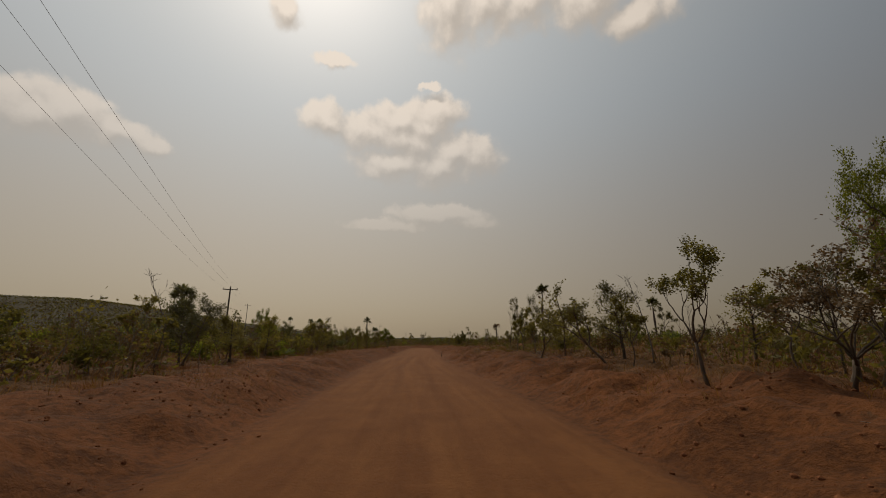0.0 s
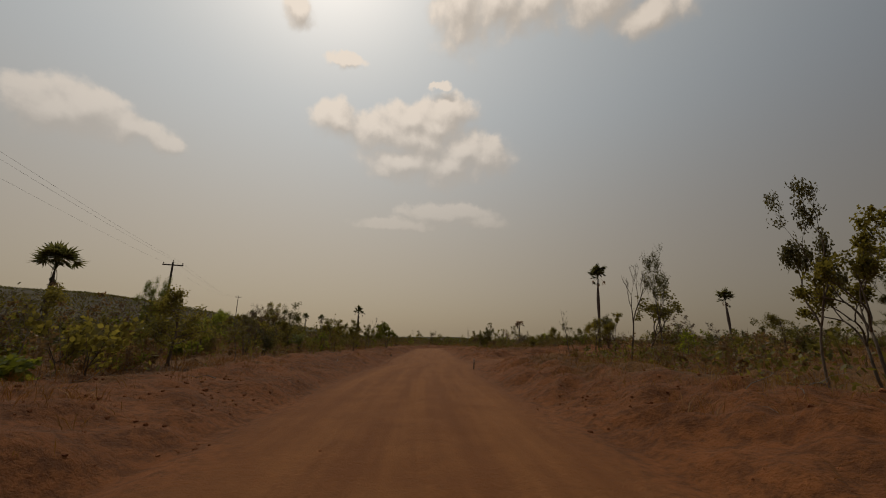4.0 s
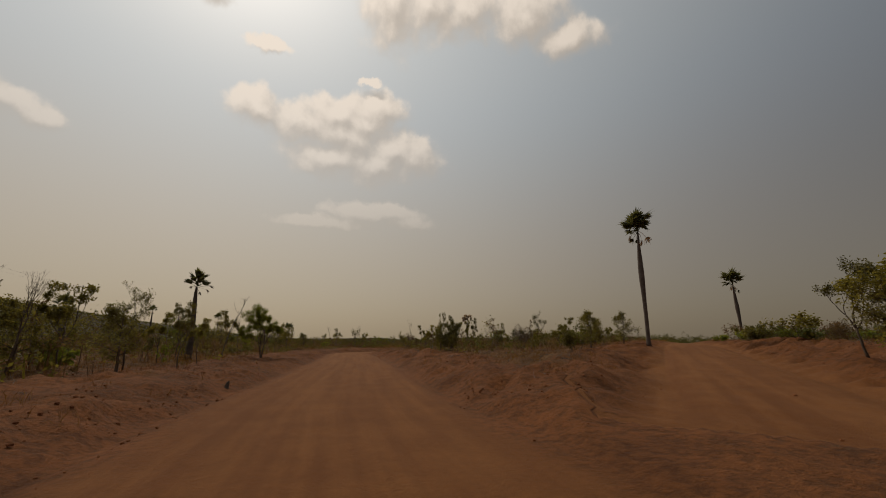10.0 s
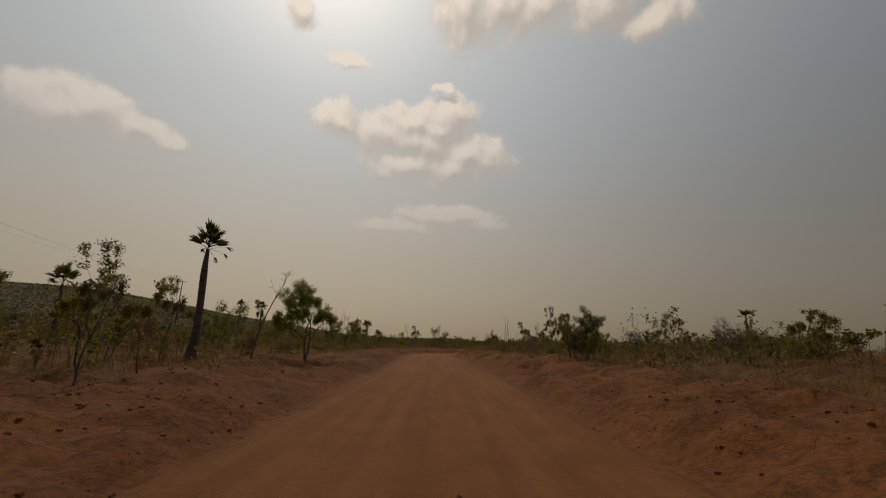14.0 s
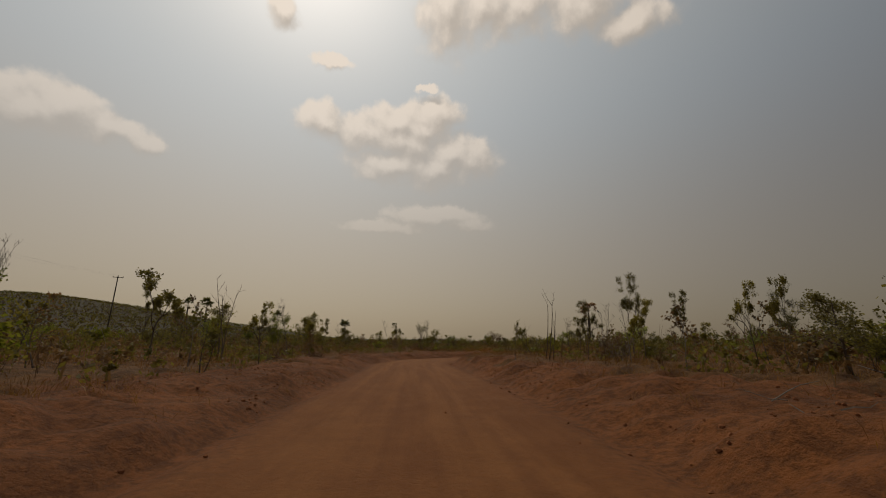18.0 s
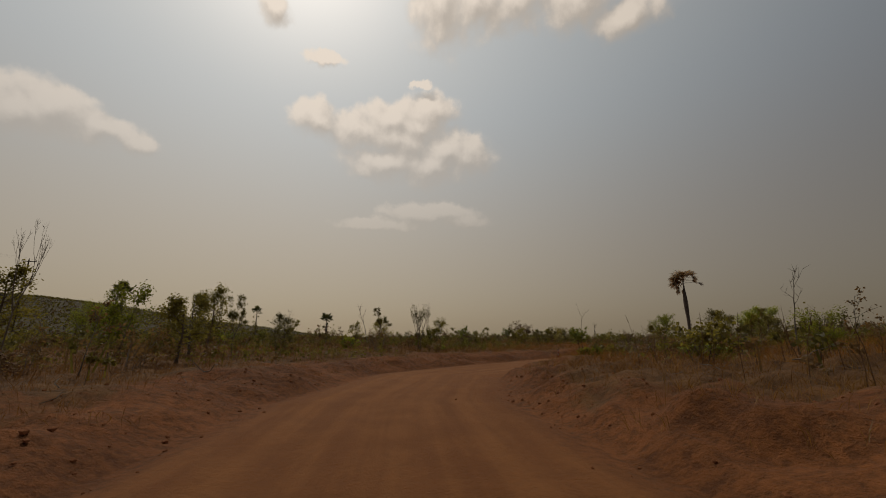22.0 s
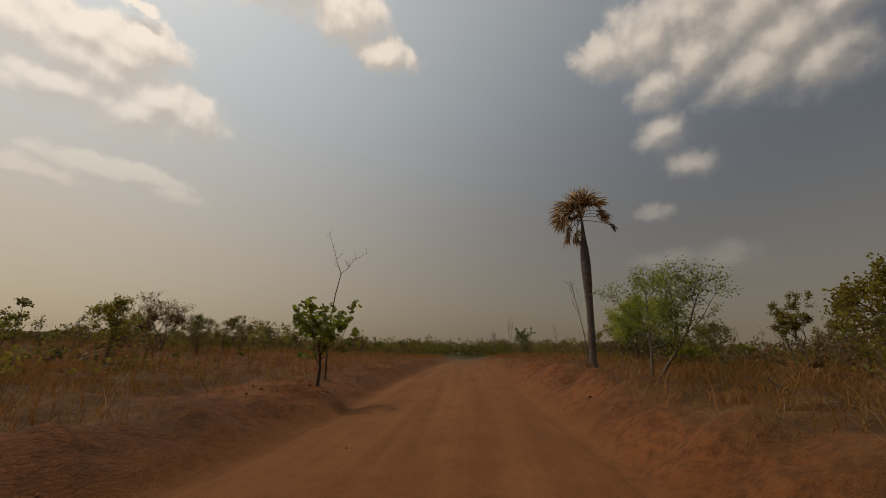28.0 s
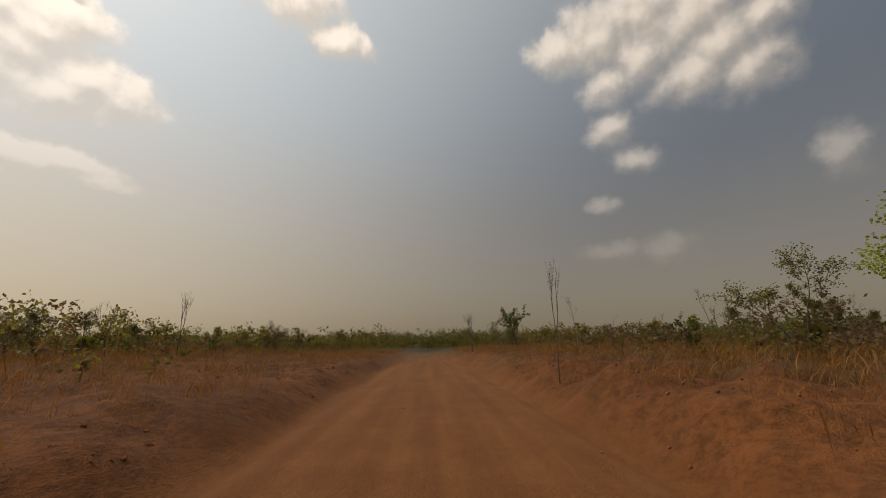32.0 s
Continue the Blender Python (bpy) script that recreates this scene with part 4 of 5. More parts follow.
# bushes along both sides of the side road
for k in range(26):
    run, off, s = rng.uniform(4, 44), rng.uniform(4.8, 9.5) * (1 if k % 3 else -1), rng.uniform(0.7, 1.25)
    x, y = 9.6 + run * 0.616 + off * 0.788, 55.2 + run * 0.788 - off * 0.616
    copy_thing(SHRUBS[k % 4], Matrix.Translation((x, y, height(x, y) - 0.02)) @ pose(0, 0, 0, 0, 0, rng.uniform(0, 360)) @ Matrix.Diagonal((s * 1.1, s * 1.1, s, 1)))

# low green bushes on the inside of the bend
for k in range(16):
    x, y, s = rng.uniform(1.2, 10.0), rng.uniform(104.5, 117.0), rng.uniform(0.45, 0.85)
    if abs(float(land(np.array([x]), np.array([y]))[1][0])) < 4.4:
        continue
    copy_thing(SHRUBS[(1, 1, 0, 2)[k % 4]], Matrix.Translation((x, y, height(x, y) - 0.02)) @ pose(0, 0, 0, 0, 0, rng.uniform(0, 360)) @ Matrix.Diagonal((s * 1.2, s * 1.2, s * 0.8, 1)))


# thin saplings fill the bush: the nearest stand singly, the rest are one thicket
SAPLINGS = [
    tree("sapling", 41, GREEN, BARK, "thin sapling with a tuft of olive leaves", "sapling", "bush saplings", height=2.2, reach=0.6, girth=0.025, first=0.45, limbs=6, leaves=5, size=0.11, lean=0.12, clump=0.16, twigs=2),
    tree("sapling", 42, FRESH, BARK, "young tree with light green leaves along its stem", "sapling", "bush saplings", height=1.8, reach=0.55, girth=0.022, first=0.25, limbs=7, leaves=5, size=0.12, lean=0.15, clump=0.16, twigs=2),
    tree("sapling", 43, RUSTY, PALE, "thin grey sapling with withered brown leaves", "sapling", "bush saplings", height=2.3, reach=0.6, girth=0.022, first=0.4, limbs=7, leaves=2, size=0.09, lean=0.15, clump=0.14, twigs=3),
    tree("sapling", 44, DARK, BARK, "two-stemmed sapling with dark leaf clumps", "sapling", "bush saplings", height=2.4, reach=0.65, girth=0.03, first=0.4, limbs=8, leaves=6, size=0.10, stems=2, lean=0.1, clump=0.18, twigs=2),
    tree("sapling", 45, GREEN, PALE, "bare upright stem with a few leaves near its tip", "sapling", "bush saplings", height=2.6, reach=0.4, girth=0.02, first=0.6, limbs=5, leaves=1, size=0.10, lean=0.12, upright=1.3, twigs=2),
]
for k, (x, y) in zip(SAPLINGS, ((-10.19, 35.09), (-10.48, 47.28), (10.97, 39.08), (-11.79, 83.96), (9.95, 98.89))):
    k.matrix_world = Matrix.Translation((x, y, height(x, y) - 0.02))
heaps = [[] for _ in SAPLINGS]
rng = random.Random(29)
gx_, gy_ = np.array([rng.uniform(-48, 66) for _ in range(9000)]), np.array([rng.uniform(-3, 200) for _ in range(9000)])
gz_, gs_, ga_, gb_ = land(gx_, gy_)
g2_ = np.abs(from_line(BRANCH, gx_, gy_)[0])
single = 0
for x, y, z, side, bare, l2 in zip(gx_, gy_, gz_, np.abs(gs_), gb_, g2_):
    if bare > 0.22 or side < 7.4 or side > 44 or l2 < 4.8 or (y < 14 and x > 0) or rng.random() > (1.35 - side / 34) * (0.8 if y < 55 and x < 0 else 0.4 if y < 82 and x < 0 else 0.2):
        continue
    k, s = rng.choice((0, 1, 2, 2, 3, 4, 4)), rng.uniform(0.5, 1.1)
    m = Matrix.Translation((x, y, z - 0.02)) @ pose(0, 0, 0, rng.uniform(-7, 7), rng.uniform(-7, 7), rng.uniform(0, 360)) @ Matrix.Diagonal((s, s, s * rng.uniform(0.85, 1.2), 1))
    if side < 13 and single < 210:
        copy_thing(SAPLINGS[k], m)
        single += 1
    elif len(heaps[k]) < 80:
        heaps[k].append(m)


def joined(name, meshes, label):
    """Many copies of one plant as one mesh."""
    src, places = meshes
    co = np.empty(len(src.vertices) * 3, np.float32)
    src.vertices.foreach_get("co", co)
    co = co.reshape(-1, 3)
    vi = np.empty(len(src.loops), np.int32)
    src.loops.foreach_get("vertex_index", vi)
    ls = np.empty(len(src.polygons), np.int32)
    src.polygons.foreach_get("loop_start", ls)
    n = len(places)
    allco = np.concatenate([co @ np.array(m)[:3, :3].T + np.array(m)[:3, 3] for m in places])
    me_ = bpy.data.meshes.new(name)
    me_.vertices.add(len(allco))
    me_.vertices.foreach_set("co", allco.astype(np.float32).ravel())
    me_.loops.add(len(vi) * n)
    me_.loops.foreach_set("vertex_index", (vi[None] + (np.arange(n) * len(co))[:, None]).astype(np.int32).ravel())
    me_.polygons.add(len(ls) * n)
    me_.polygons.foreach_set("loop_start", (ls[None] + (np.arange(n) * len(vi))[:, None]).astype(np.int32).ravel())
    me_.update(calc_edges=True)
    me_.materials.append(src.materials[0])
    return tagged(new(name, me_), label, "thicket", kind="stuff")


for k, places in zip(SAPLINGS, heaps):
    for c in k.children:
        joined("thicket_" + ("stems" if c.name.startswith("trunk") else "leaves"), (c.data, places), "thicket of thin saplings behind the verge")


def scatter(seed, n, lo, hi, box, keep):
    """Places on the land between lo and hi metres from the road; keep(l, bare, x, y) gives the chance that one stays."""
    r = np.random.RandomState(seed)
    x, y = r.uniform(box[0], box[1], n), r.uniform(box[2], box[3], n)
    z, side, along, bare = land(x, y)
    l = np.abs(side)
    l2 = np.abs(from_line(BRANCH, x, y)[0])
    ok = (l > lo) & (l < hi) & (np.minimum(l, l2) > min(lo, 4.0)) & (r.uniform(0, 1, n) < keep(np.minimum(l, l2), bare, x, y))
    return r, x[ok], y[ok], z[ok]


def flat_mesh(name, quads, mat):
    """A mesh of loose four-cornered leaves: an array of n x 4 x 3."""
    n = len(quads)
    m_ = bpy.data.meshes.new(name)
    m_.vertices.add(4 * n)
    m_.vertices.foreach_set("co", quads.astype(np.float32).ravel())
    m_.loops.add(4 * n)
    m_.loops.foreach_set("vertex_index", np.arange(4 * n, dtype=np.int32))
    m_.polygons.add(n)
    m_.polygons.foreach_set("loop_start", np.arange(0, 4 * n, 4, dtype=np.int32))
    m_.update(calc_edges=True)
    m_.materials.append(mat)
    return m_


def turned(r, n):
    """n random pairs of directions at right angles."""
    a = r.normal(size=(n, 3))
    a /= np.linalg.norm(a, axis=1)[:, None]
    c = np.cross(a, r.normal(size=(n, 3)))
    return a, c / np.linalg.norm(c, axis=1)[:, None]


def leaves_at(r, centres, size, slim):
    n = len(centres)
    a, c = turned(r, n)
    s = (size * r.uniform(0.6, 1.35, n))[:, None]
    return np.stack([centres - a * s, centres + c * s * slim, centres + a * s, centres - c * s * slim], 1)


def grass(name, seed, n, lo, hi, tall, mat, label, keep, box=(-40, 56, -3, 180)):
    r, x, y, z = scatter(seed, n, lo, hi, box, keep)
    per = 12
    x, y, z = (np.repeat(v, per) for v in (x, y, z))
    m_ = len(x)
    x, y = x + r.normal(0, 0.16, m_), y + r.normal(0, 0.16, m_)
    h = tall * r.uniform(0.35, 1.25, m_)
    q = r.uniform(0, 6.28, m_)
    w = r.uniform(0.0035, 0.009, m_)
    bx, by = h * r.normal(0, 0.6, m_), h * r.normal(0, 0.6, m_)
    foot_ = np.stack([x, y, z - 0.04], -1)
    wide = np.stack([np.cos(q) * w, np.sin(q) * w, 0 * w], -1)
    mid = foot_ + np.stack([bx * 0.35, by * 0.35, h * 0.6], -1)
    tip = foot_ + np.stack([bx, by, h], -1)
    return tagged(new(name, flat_mesh(name, np.stack([foot_ - wide, mid + wide * 0.6, tip, mid - wide * 0.9], 1), mat)), label, "grass", kind="stuff")


def patch(cell, shift):
    return lambda x, y: np.clip(rough(x + shift, y, cell) * 2.6 + 0.5, 0, 1)


clumps, leafy_spots = patch(4.0, 10), patch(5.0, 70)
grass("dry_grass", 1, 72000, 3.4, 28, 0.27, STRAW, "tufts of dry straw-coloured grass among the bush", lambda l, b, x, y: (1 - 0.9 * b) * (0.15 + 0.85 * clumps(x, y)) * np.clip(1.5 - l / 26, 0.12, 1))
grass("brown_grass", 2, 70000, 3.6, 30, 0.3, BROWN, "tall red-brown dry grass", lambda l, b, x, y: (1 - 0.93 * b) * (0.1 + 0.9 * clumps(x + 30, y) + 0.8 * (y > 118)) * np.clip(1.5 - l / 30, 0.15, 1))
grass("tall_brown_grass", 3, 26000, 3.2, 20, 0.42, BROWN, "thick stand of tall brown dry grass inside and past the bend", lambda l, b, x, y: (1 - 0.95 * b) * (0.25 + 0.75 * clumps(x + 70, y)) * np.clip(1.6 - l / 18, 0.1, 1), (0, 60, 100, 170))

r, x, y, z = scatter(3, 26000, 6.5, 36, (-42, 60, -3, 190), lambda l, b, x, y: (1 - b) * leafy_spots(x, y) ** 1.5 * np.clip(1.4 - l / 30, 0.1, 1))
per = 14
c = np.stack([np.repeat(v, per) for v in (x, y, z)], -1)
c += np.stack([r.normal(0, 0.2, len(c)), r.normal(0, 0.2, len(c)), r.uniform(0.02, 0.55, len(c))], -1)
tagged(new("regrowth", flat_mesh("regrowth", leaves_at(r, c, 0.075, 0.5), GREEN)), "green sprouts and low leaves between the grass", "undergrowth", kind="stuff")


def woods(name, seed, n, lo, hi, box, tall, size, per_, mat, label, keep):
    """Far bush: stems and many loose leaves in uneven clumps."""
    r, x, y, z = scatter(seed, n, lo, hi, box, keep)
    m_ = len(x)
    h = tall * r.uniform(0.45, 1.15, m_)
    wide = h * r.uniform(0.16, 0.36, m_)
    k = np.repeat(np.arange(m_), per_)
    blob = np.repeat(r.normal(0, 0.55, (m_ * 4, 3)), per_ // 4, axis=0)
    off = blob + r.normal(0, 0.32, blob.shape)
    c = np.stack([x[k] + off[:, 0] * wide[k], y[k] + off[:, 1] * wide[k], z[k] + h[k] * np.clip(0.62 + 0.2 * off[:, 2], 0.12, 1.05)], -1)
    quads = leaves_at(r, c, size, 0.6)
    a = r.uniform(0, 3.14, m_)
    d = np.stack([np.cos(a), np.sin(a), 0 * a], -1) * 0.035
    f0 = np.stack([x, y, z - 0.1], -1)
    f1 = f0 + np.stack([r.normal(0, 0.12, m_), r.normal(0, 0.12, m_), h * 0.75], -1)
    return tagged(new(name, flat_mesh(name, np.concatenate([quads, np.stack([f0 - d, f0 + d, f1 + d * 0.4, f1 - d * 0.4], 1)]), mat)), label, "woodland", kind="stuff")


open_up = patch(18.0, 5)
woods("dry_hill_bushland", 16, 14000, 60, 900, (-600, -15, 120, 700), 2.4, 0.44, 16, RUSTY, "brown half-leafless bush on the slope of the hill", lambda l, b, x, y: 0.4 + 0.5 * open_up(x + 30, y))
woods("green_hill_bushland", 17, 14000, 60, 900, (-600, -15, 120, 700), 2.6, 0.44, 16, GREEN, "olive bush on the slope of the hill", lambda l, b, x, y: 0.4 + 0.5 * open_up(x, y + 30))
woods("hill_bushland", 15, 26000, 60, 1400, (-1000, 500, 120, 1200), 3.0, 0.9, 8, DARK, "bush covering the slope of the far hill", lambda l, b, x, y: 0.3 + 0.5 * open_up(x, y))
woods("low_green_bush", 18, 5200, 7.6, 26, (-40, 60, -3, 190), 1.15, 0.06, 56, GREEN, "low leafy bush growing close behind the cleared verge", lambda l, b, x, y: (1 - b) * (0.2 + 0.8 * clumps(x + 25, y + 5)) * np.clip(1.3 - l / 30, 0.2, 1) * np.where((x > 0) & (y > 40) & (y < 80), 0.5, 1.0))
woods("low_dry_bush", 19, 9000, 6.8, 28, (-40, 60, -3, 190), 1.05, 0.055, 48, RUSTY, "low half-dry brown bush close behind the cleared verge", lambda l, b, x, y: (1 - b) * (0.2 + 0.8 * clumps(x + 65, y + 35)) * np.clip(1.3 - l / 32, 0.2, 1))
woods("low_dark_bush", 20, 3600, 9.0, 40, (-60, 90, -3, 200), 1.5, 0.075, 48, DARK, "dark bush filling the ground between the trees", lambda l, b, x, y: (1 - b) * (0.2 + 0.8 * clumps(x + 105, y + 15)))
woods("bushland", 11, 6500, 24, 110, (-120, 170, -5, 260), 2.2, 0.085, 76, GREEN, "open bush of small green trees behind the verge", lambda l, b, x, y: 0.15 + 0.6 * open_up(x, y))
woods("dry_bushland", 12, 6000, 20, 120, (-120, 170, -5, 260), 1.8, 0.075, 72, RUSTY, "half-leafless brown bush", lambda l, b, x, y: 0.15 + 0.6 * open_up(x + 60, y))
woods("roadside_bushland", 14, 5200, 8.5, 45, (22, 330, 140, 460), 2.5, 0.13, 56, GREEN, "bush lining the road ahead", lambda l, b, x, y: 0.25 + 0.5 * open_up(x, y))
woods("field_edge_bush", 25, 2600, 16, 70, (14, 150, 138, 270), 3.1, 0.11, 88, GREEN, "line of small trees behind the cleared ground", lambda l, b, x, y: (1 - b) * (0.15 + 0.6 * open_up(x + 15, y)))
woods("dry_field_edge_bush", 26, 1800, 15, 70, (14, 150, 138, 270), 2.8, 0.1, 64, RUSTY, "half-dry brown trees behind the cleared ground", lambda l, b, x, y: (1 - b) * (0.15 + 0.6 * open_up(x + 45, y)))
woods("road_end_bush", 27, 900, 5.5, 26, (34, 120, 142, 240), 3.3, 0.13, 72, GREEN, "small trees closing in on the road far ahead", lambda l, b, x, y: 0.3 + 0.5 * open_up(x, y + 25))
woods("far_road_bush", 28, 800, 0, 45, (85, 150, 190, 270), 6.2, 0.2, 72, DARK, "dark bush where the road is lost to sight", lambda l, b, x, y: 0.8 + 0 * l)
woods("dark_bushland", 13, 9500, 24, 420, (-260, 460, -5, 620), 2.3, 0.24, 28, DARK, "dark bush far off towards the hills", lambda l, b, x, y: 0.25 + 0.5 * open_up(x, y + 60))

# ---------------------------------------------------------------- heaped soil, stones and brushwood
shape = Shape()
r, x, y, z = scatter(21, 320000, 2.5, 9.0, (-17, 30, -3, 160), lambda l, b, x, y: (0.15 + b) * np.where(l < 2.8, 0.06, 0.45) * (0.03 + clumps(x + 12, y) ** 1.6))
rng = random.Random(3)
for a, b_, c_ in zip(x, y, z):
    s = 0.010 + 0.04 * rng.random() ** 4 + (0.05 * rng.random() if rng.random() > 0.985 else 0)
    shape.lump(Vector((a, b_, c_ + s * 0.2)), s, rng)
tagged(new("soil_clods", mesh("soil_clods", shape.v, shape.f, STONE)), "loose red clods and gravel on the graded verges", "gravel", kind="stuff")
shape = Shape()
r, x, y, z = scatter(22, 9000, 0.0, 3.4, (-10, 25, -3, 150), lambda l, b, x, y: 0.10 + 0 * l)
for a, b_, c_ in zip(x, y, z):
    s = 0.012 + 0.03 * rng.random() ** 3
    shape.lump(Vector((a, b_, c_ + s * 0.2)), s, rng)
tagged(new("road_gravel", mesh("road_gravel", shape.v, shape.f, STONE)), "scattered pebbles on the dirt road", "gravel", kind="stuff")

shape = Shape()
r, x, y, z = scatter(23, 60000, 4.6, 14, (-22, 38, -3, 165), lambda l, b, x, y: 0.42 * clumps(x + 50, y + 20) ** 2 * np.clip(1.3 - l / 14, 0.2, 1) * np.where(x > -4, 1.0, 0.45))
for a, b_, c_ in zip(x, y, z):
    q, n = rng.uniform(0, 6.28), rng.uniform(0.2, 0.85)
    p = Vector((a, b_, c_ + 0.02))
    up = abs(rng.gauss(0, 0.3))
    d = Vector((math.cos(q), math.sin(q), up))
    g_ = 0.004 + 0.013 * rng.random() ** 2.5
    shape.tube([p, p + d * n * 0.33 + rand_dir(rng) * 0.09 * n, p + d * n * 0.66 + rand_dir(rng) * 0.14 * n, p + d * n], [g_, g_ * 0.85, g_ * 0.65, g_ * 0.3], 3, False)
tagged(new("brushwood", mesh("brushwood", shape.v, shape.f, PALE)), "tangled pale twigs, roots and brushwood heaped along the clearing", "brushwood", kind="stuff")

shape = Shape()
r, x, y, z = scatter(24, 34000, 6.4, 28, (-36, 44, -3, 170), lambda l, b, x, y: (1 - b) * 0.55 * (0.15 + clumps(x + 80, y + 40)) * np.clip(1.4 - l / 20, 0.1, 1) * np.where((y < 82) & (x < 0), 1.0, 0.55))
for a, b_, c_ in zip(x, y, z):
    p = Vector((a, b_, c_ - 0.03))
    h = rng.uniform(0.35, 1.5)
    t_ = p + Vector((rng.gauss(0, 0.13) * h, rng.gauss(0, 0.13) * h, h))
    shape.tube([p, p.lerp(t_, 0.5) + rand_dir(rng) * 0.05 * h, t_], [0.009, 0.007, 0.003], 3, False)
    for _ in range(3):
        o = p.lerp(t_, rng.uniform(0.35, 0.9))
        shape.tube([o, o + Vector((rng.gauss(0, 0.17), rng.gauss(0, 0.17), rng.uniform(0.1, 0.35)))], [0.005, 0.002], 3, False)
tagged(new("dry_stems", mesh("dry_stems", shape.v, shape.f, TWIG)), "leafless brown stems and twigs of the undergrowth", "undergrowth", kind="stuff")


def brush_heap(x, y, wide, tall, seed):
    """A mound of cut dark twigs."""
    rng_ = random.Random(seed)
    s = Shape()
    for _ in range(190):
        q, f = rng_.uniform(0, 6.28), rng_.random() ** 0.6
        a_ = Vector((math.cos(q) * wide * f, math.sin(q) * wide * f, tall * (1 - f * f) * rng_.random()))
        d = rand_dir(rng_)
        d.z = abs(d.z) * 0.6
        n = rng_.uniform(0.3, 0.8) * wide
        s.tube([a_, a_ + d * n * 0.5 + rand_dir(rng_) * 0.06, a_ + d * n], [0.012, 0.009, 0.004], 3, False)
    ob = tagged(new("brush_heap", mesh("brush_heap", s.v, s.f, TWIG)), "dark mound of cut dry brush lying beside the clearing", "brush heap", "brush heaps")
    ob.matrix_world = Matrix.Translation((x, y, height(x, y) - 0.05))


for k, (x, y, wide, tall) in enumerate(((-15.29, 100.87, 0.7, 0.7), (-13.66, 93.43, 0.9, 0.5), (-11.92, 96.81, 0.6, 0.45), (8.08, 81.4, 1.0, 0.5), (9.5, 83.99, 0.9, 0.45), (4.77, 108.01, 0.9, 0.4), (6.04, 15.49, 0.8, 0.35), (-11.56, 43.76, 1.0, 0.55), (23.16, 121.72, 0.8, 0.4))):
    brush_heap(x, y, wide, tall, k)


def fallen_branch(x, y, turn, length, seed):
    rng_ = random.Random(seed)
    s = Shape()
    pts_ = [Vector((length * t, 0.35 * length * t * (1 - t), 0.04 + 0.5 * length * t * t * 0.5)) for t in (0, 0.2, 0.4, 0.6, 0.8, 1.0)]
    base = s.tube(pts_, [0.024, 0.022, 0.019, 0.016, 0.012, 0.006], 7)
    for k in range(5):
        j = rng_.randint(2, 4)
        s.tube(shoot(rng_, pts_[j], rand_dir(rng_) + Vector((0.8, 0, 0.4)), rng_.uniform(0.25, 0.6), 0.25, 3, 0.05), [0.014, 0.011, 0.008, 0.004], 4, True, base + j * 7)
    ob = tagged(new("fallen_branch", mesh("fallen_branch", s.v, s.f, PALE, True)), "pale bare branch lying on the heaped soil", "branch", "fallen branches")
    ob.matrix_world = Matrix.Translation((x, y, height(x, y) - 0.01)) @ pose(0, 0, 0, 0, 0, turn)


for k, (x, y, turn, length) in enumerate(((5.85, 20.36, 120, 1.5), (4.94, 22.76, 40, 1.3), (4.2, 75.37, 200, 1.1), (5.44, 78.03, 60, 1.2), (4.74, 77.23, 160, 1.1), (3, 75.11, 20, 1.2), (5.25, 76.43, 100, 0.9), (3.14, 76.84, 300, 0.9), (4.27, 104.77, 75, 1.0), (28.67, 126.3, 140, 1.0))):
    fallen_branch(x, y, turn, length, k)


def boulder(seed, size):
    bm = bmesh.new()
    bmesh.ops.create_icosphere(bm, subdivisions=2, radius=size)
    for v in bm.verts:
        v.co *= 1 + 0.35 * noise.noise(v.co * (1.6 / size) + Vector((seed, 0, 0)))
        v.co.z *= 0.65
    m_ = bpy.data.meshes.new("stone")
    bm.to_mesh(m_)
    bm.free()
    m_.materials.append(STONE)
    return m_


rng = random.Random(17)
stones = [boulder(s, 0.14) for s in range(4)]
for _ in range(22):
    x, y = rng.uniform(-14, 26), rng.uniform(2, 150)
    z, side, along, bare = (float(v[0]) for v in land(np.array([x]), np.array([y])))
    if not 4.2 < abs(side) < 8 or abs(from_line(BRANCH, np.array([x]), np.array([y]))[0][0]) < 3.8:
        continue
    ob = tagged(new("stone", rng.choice(stones)), "rough lump of red laterite on the heaped verge", "stone", "verge stones")
    s = rng.uniform(0.2, 0.48)
    ob.matrix_world = Matrix.Translation((x, y, z + 0.03)) @ pose(0, 0, 0, rng.uniform(-20, 20), rng.uniform(-20, 20), rng.uniform(0, 360)) @ Matrix.Diagonal((s, s, s, 1))

# ---------------------------------------------------------------- palms


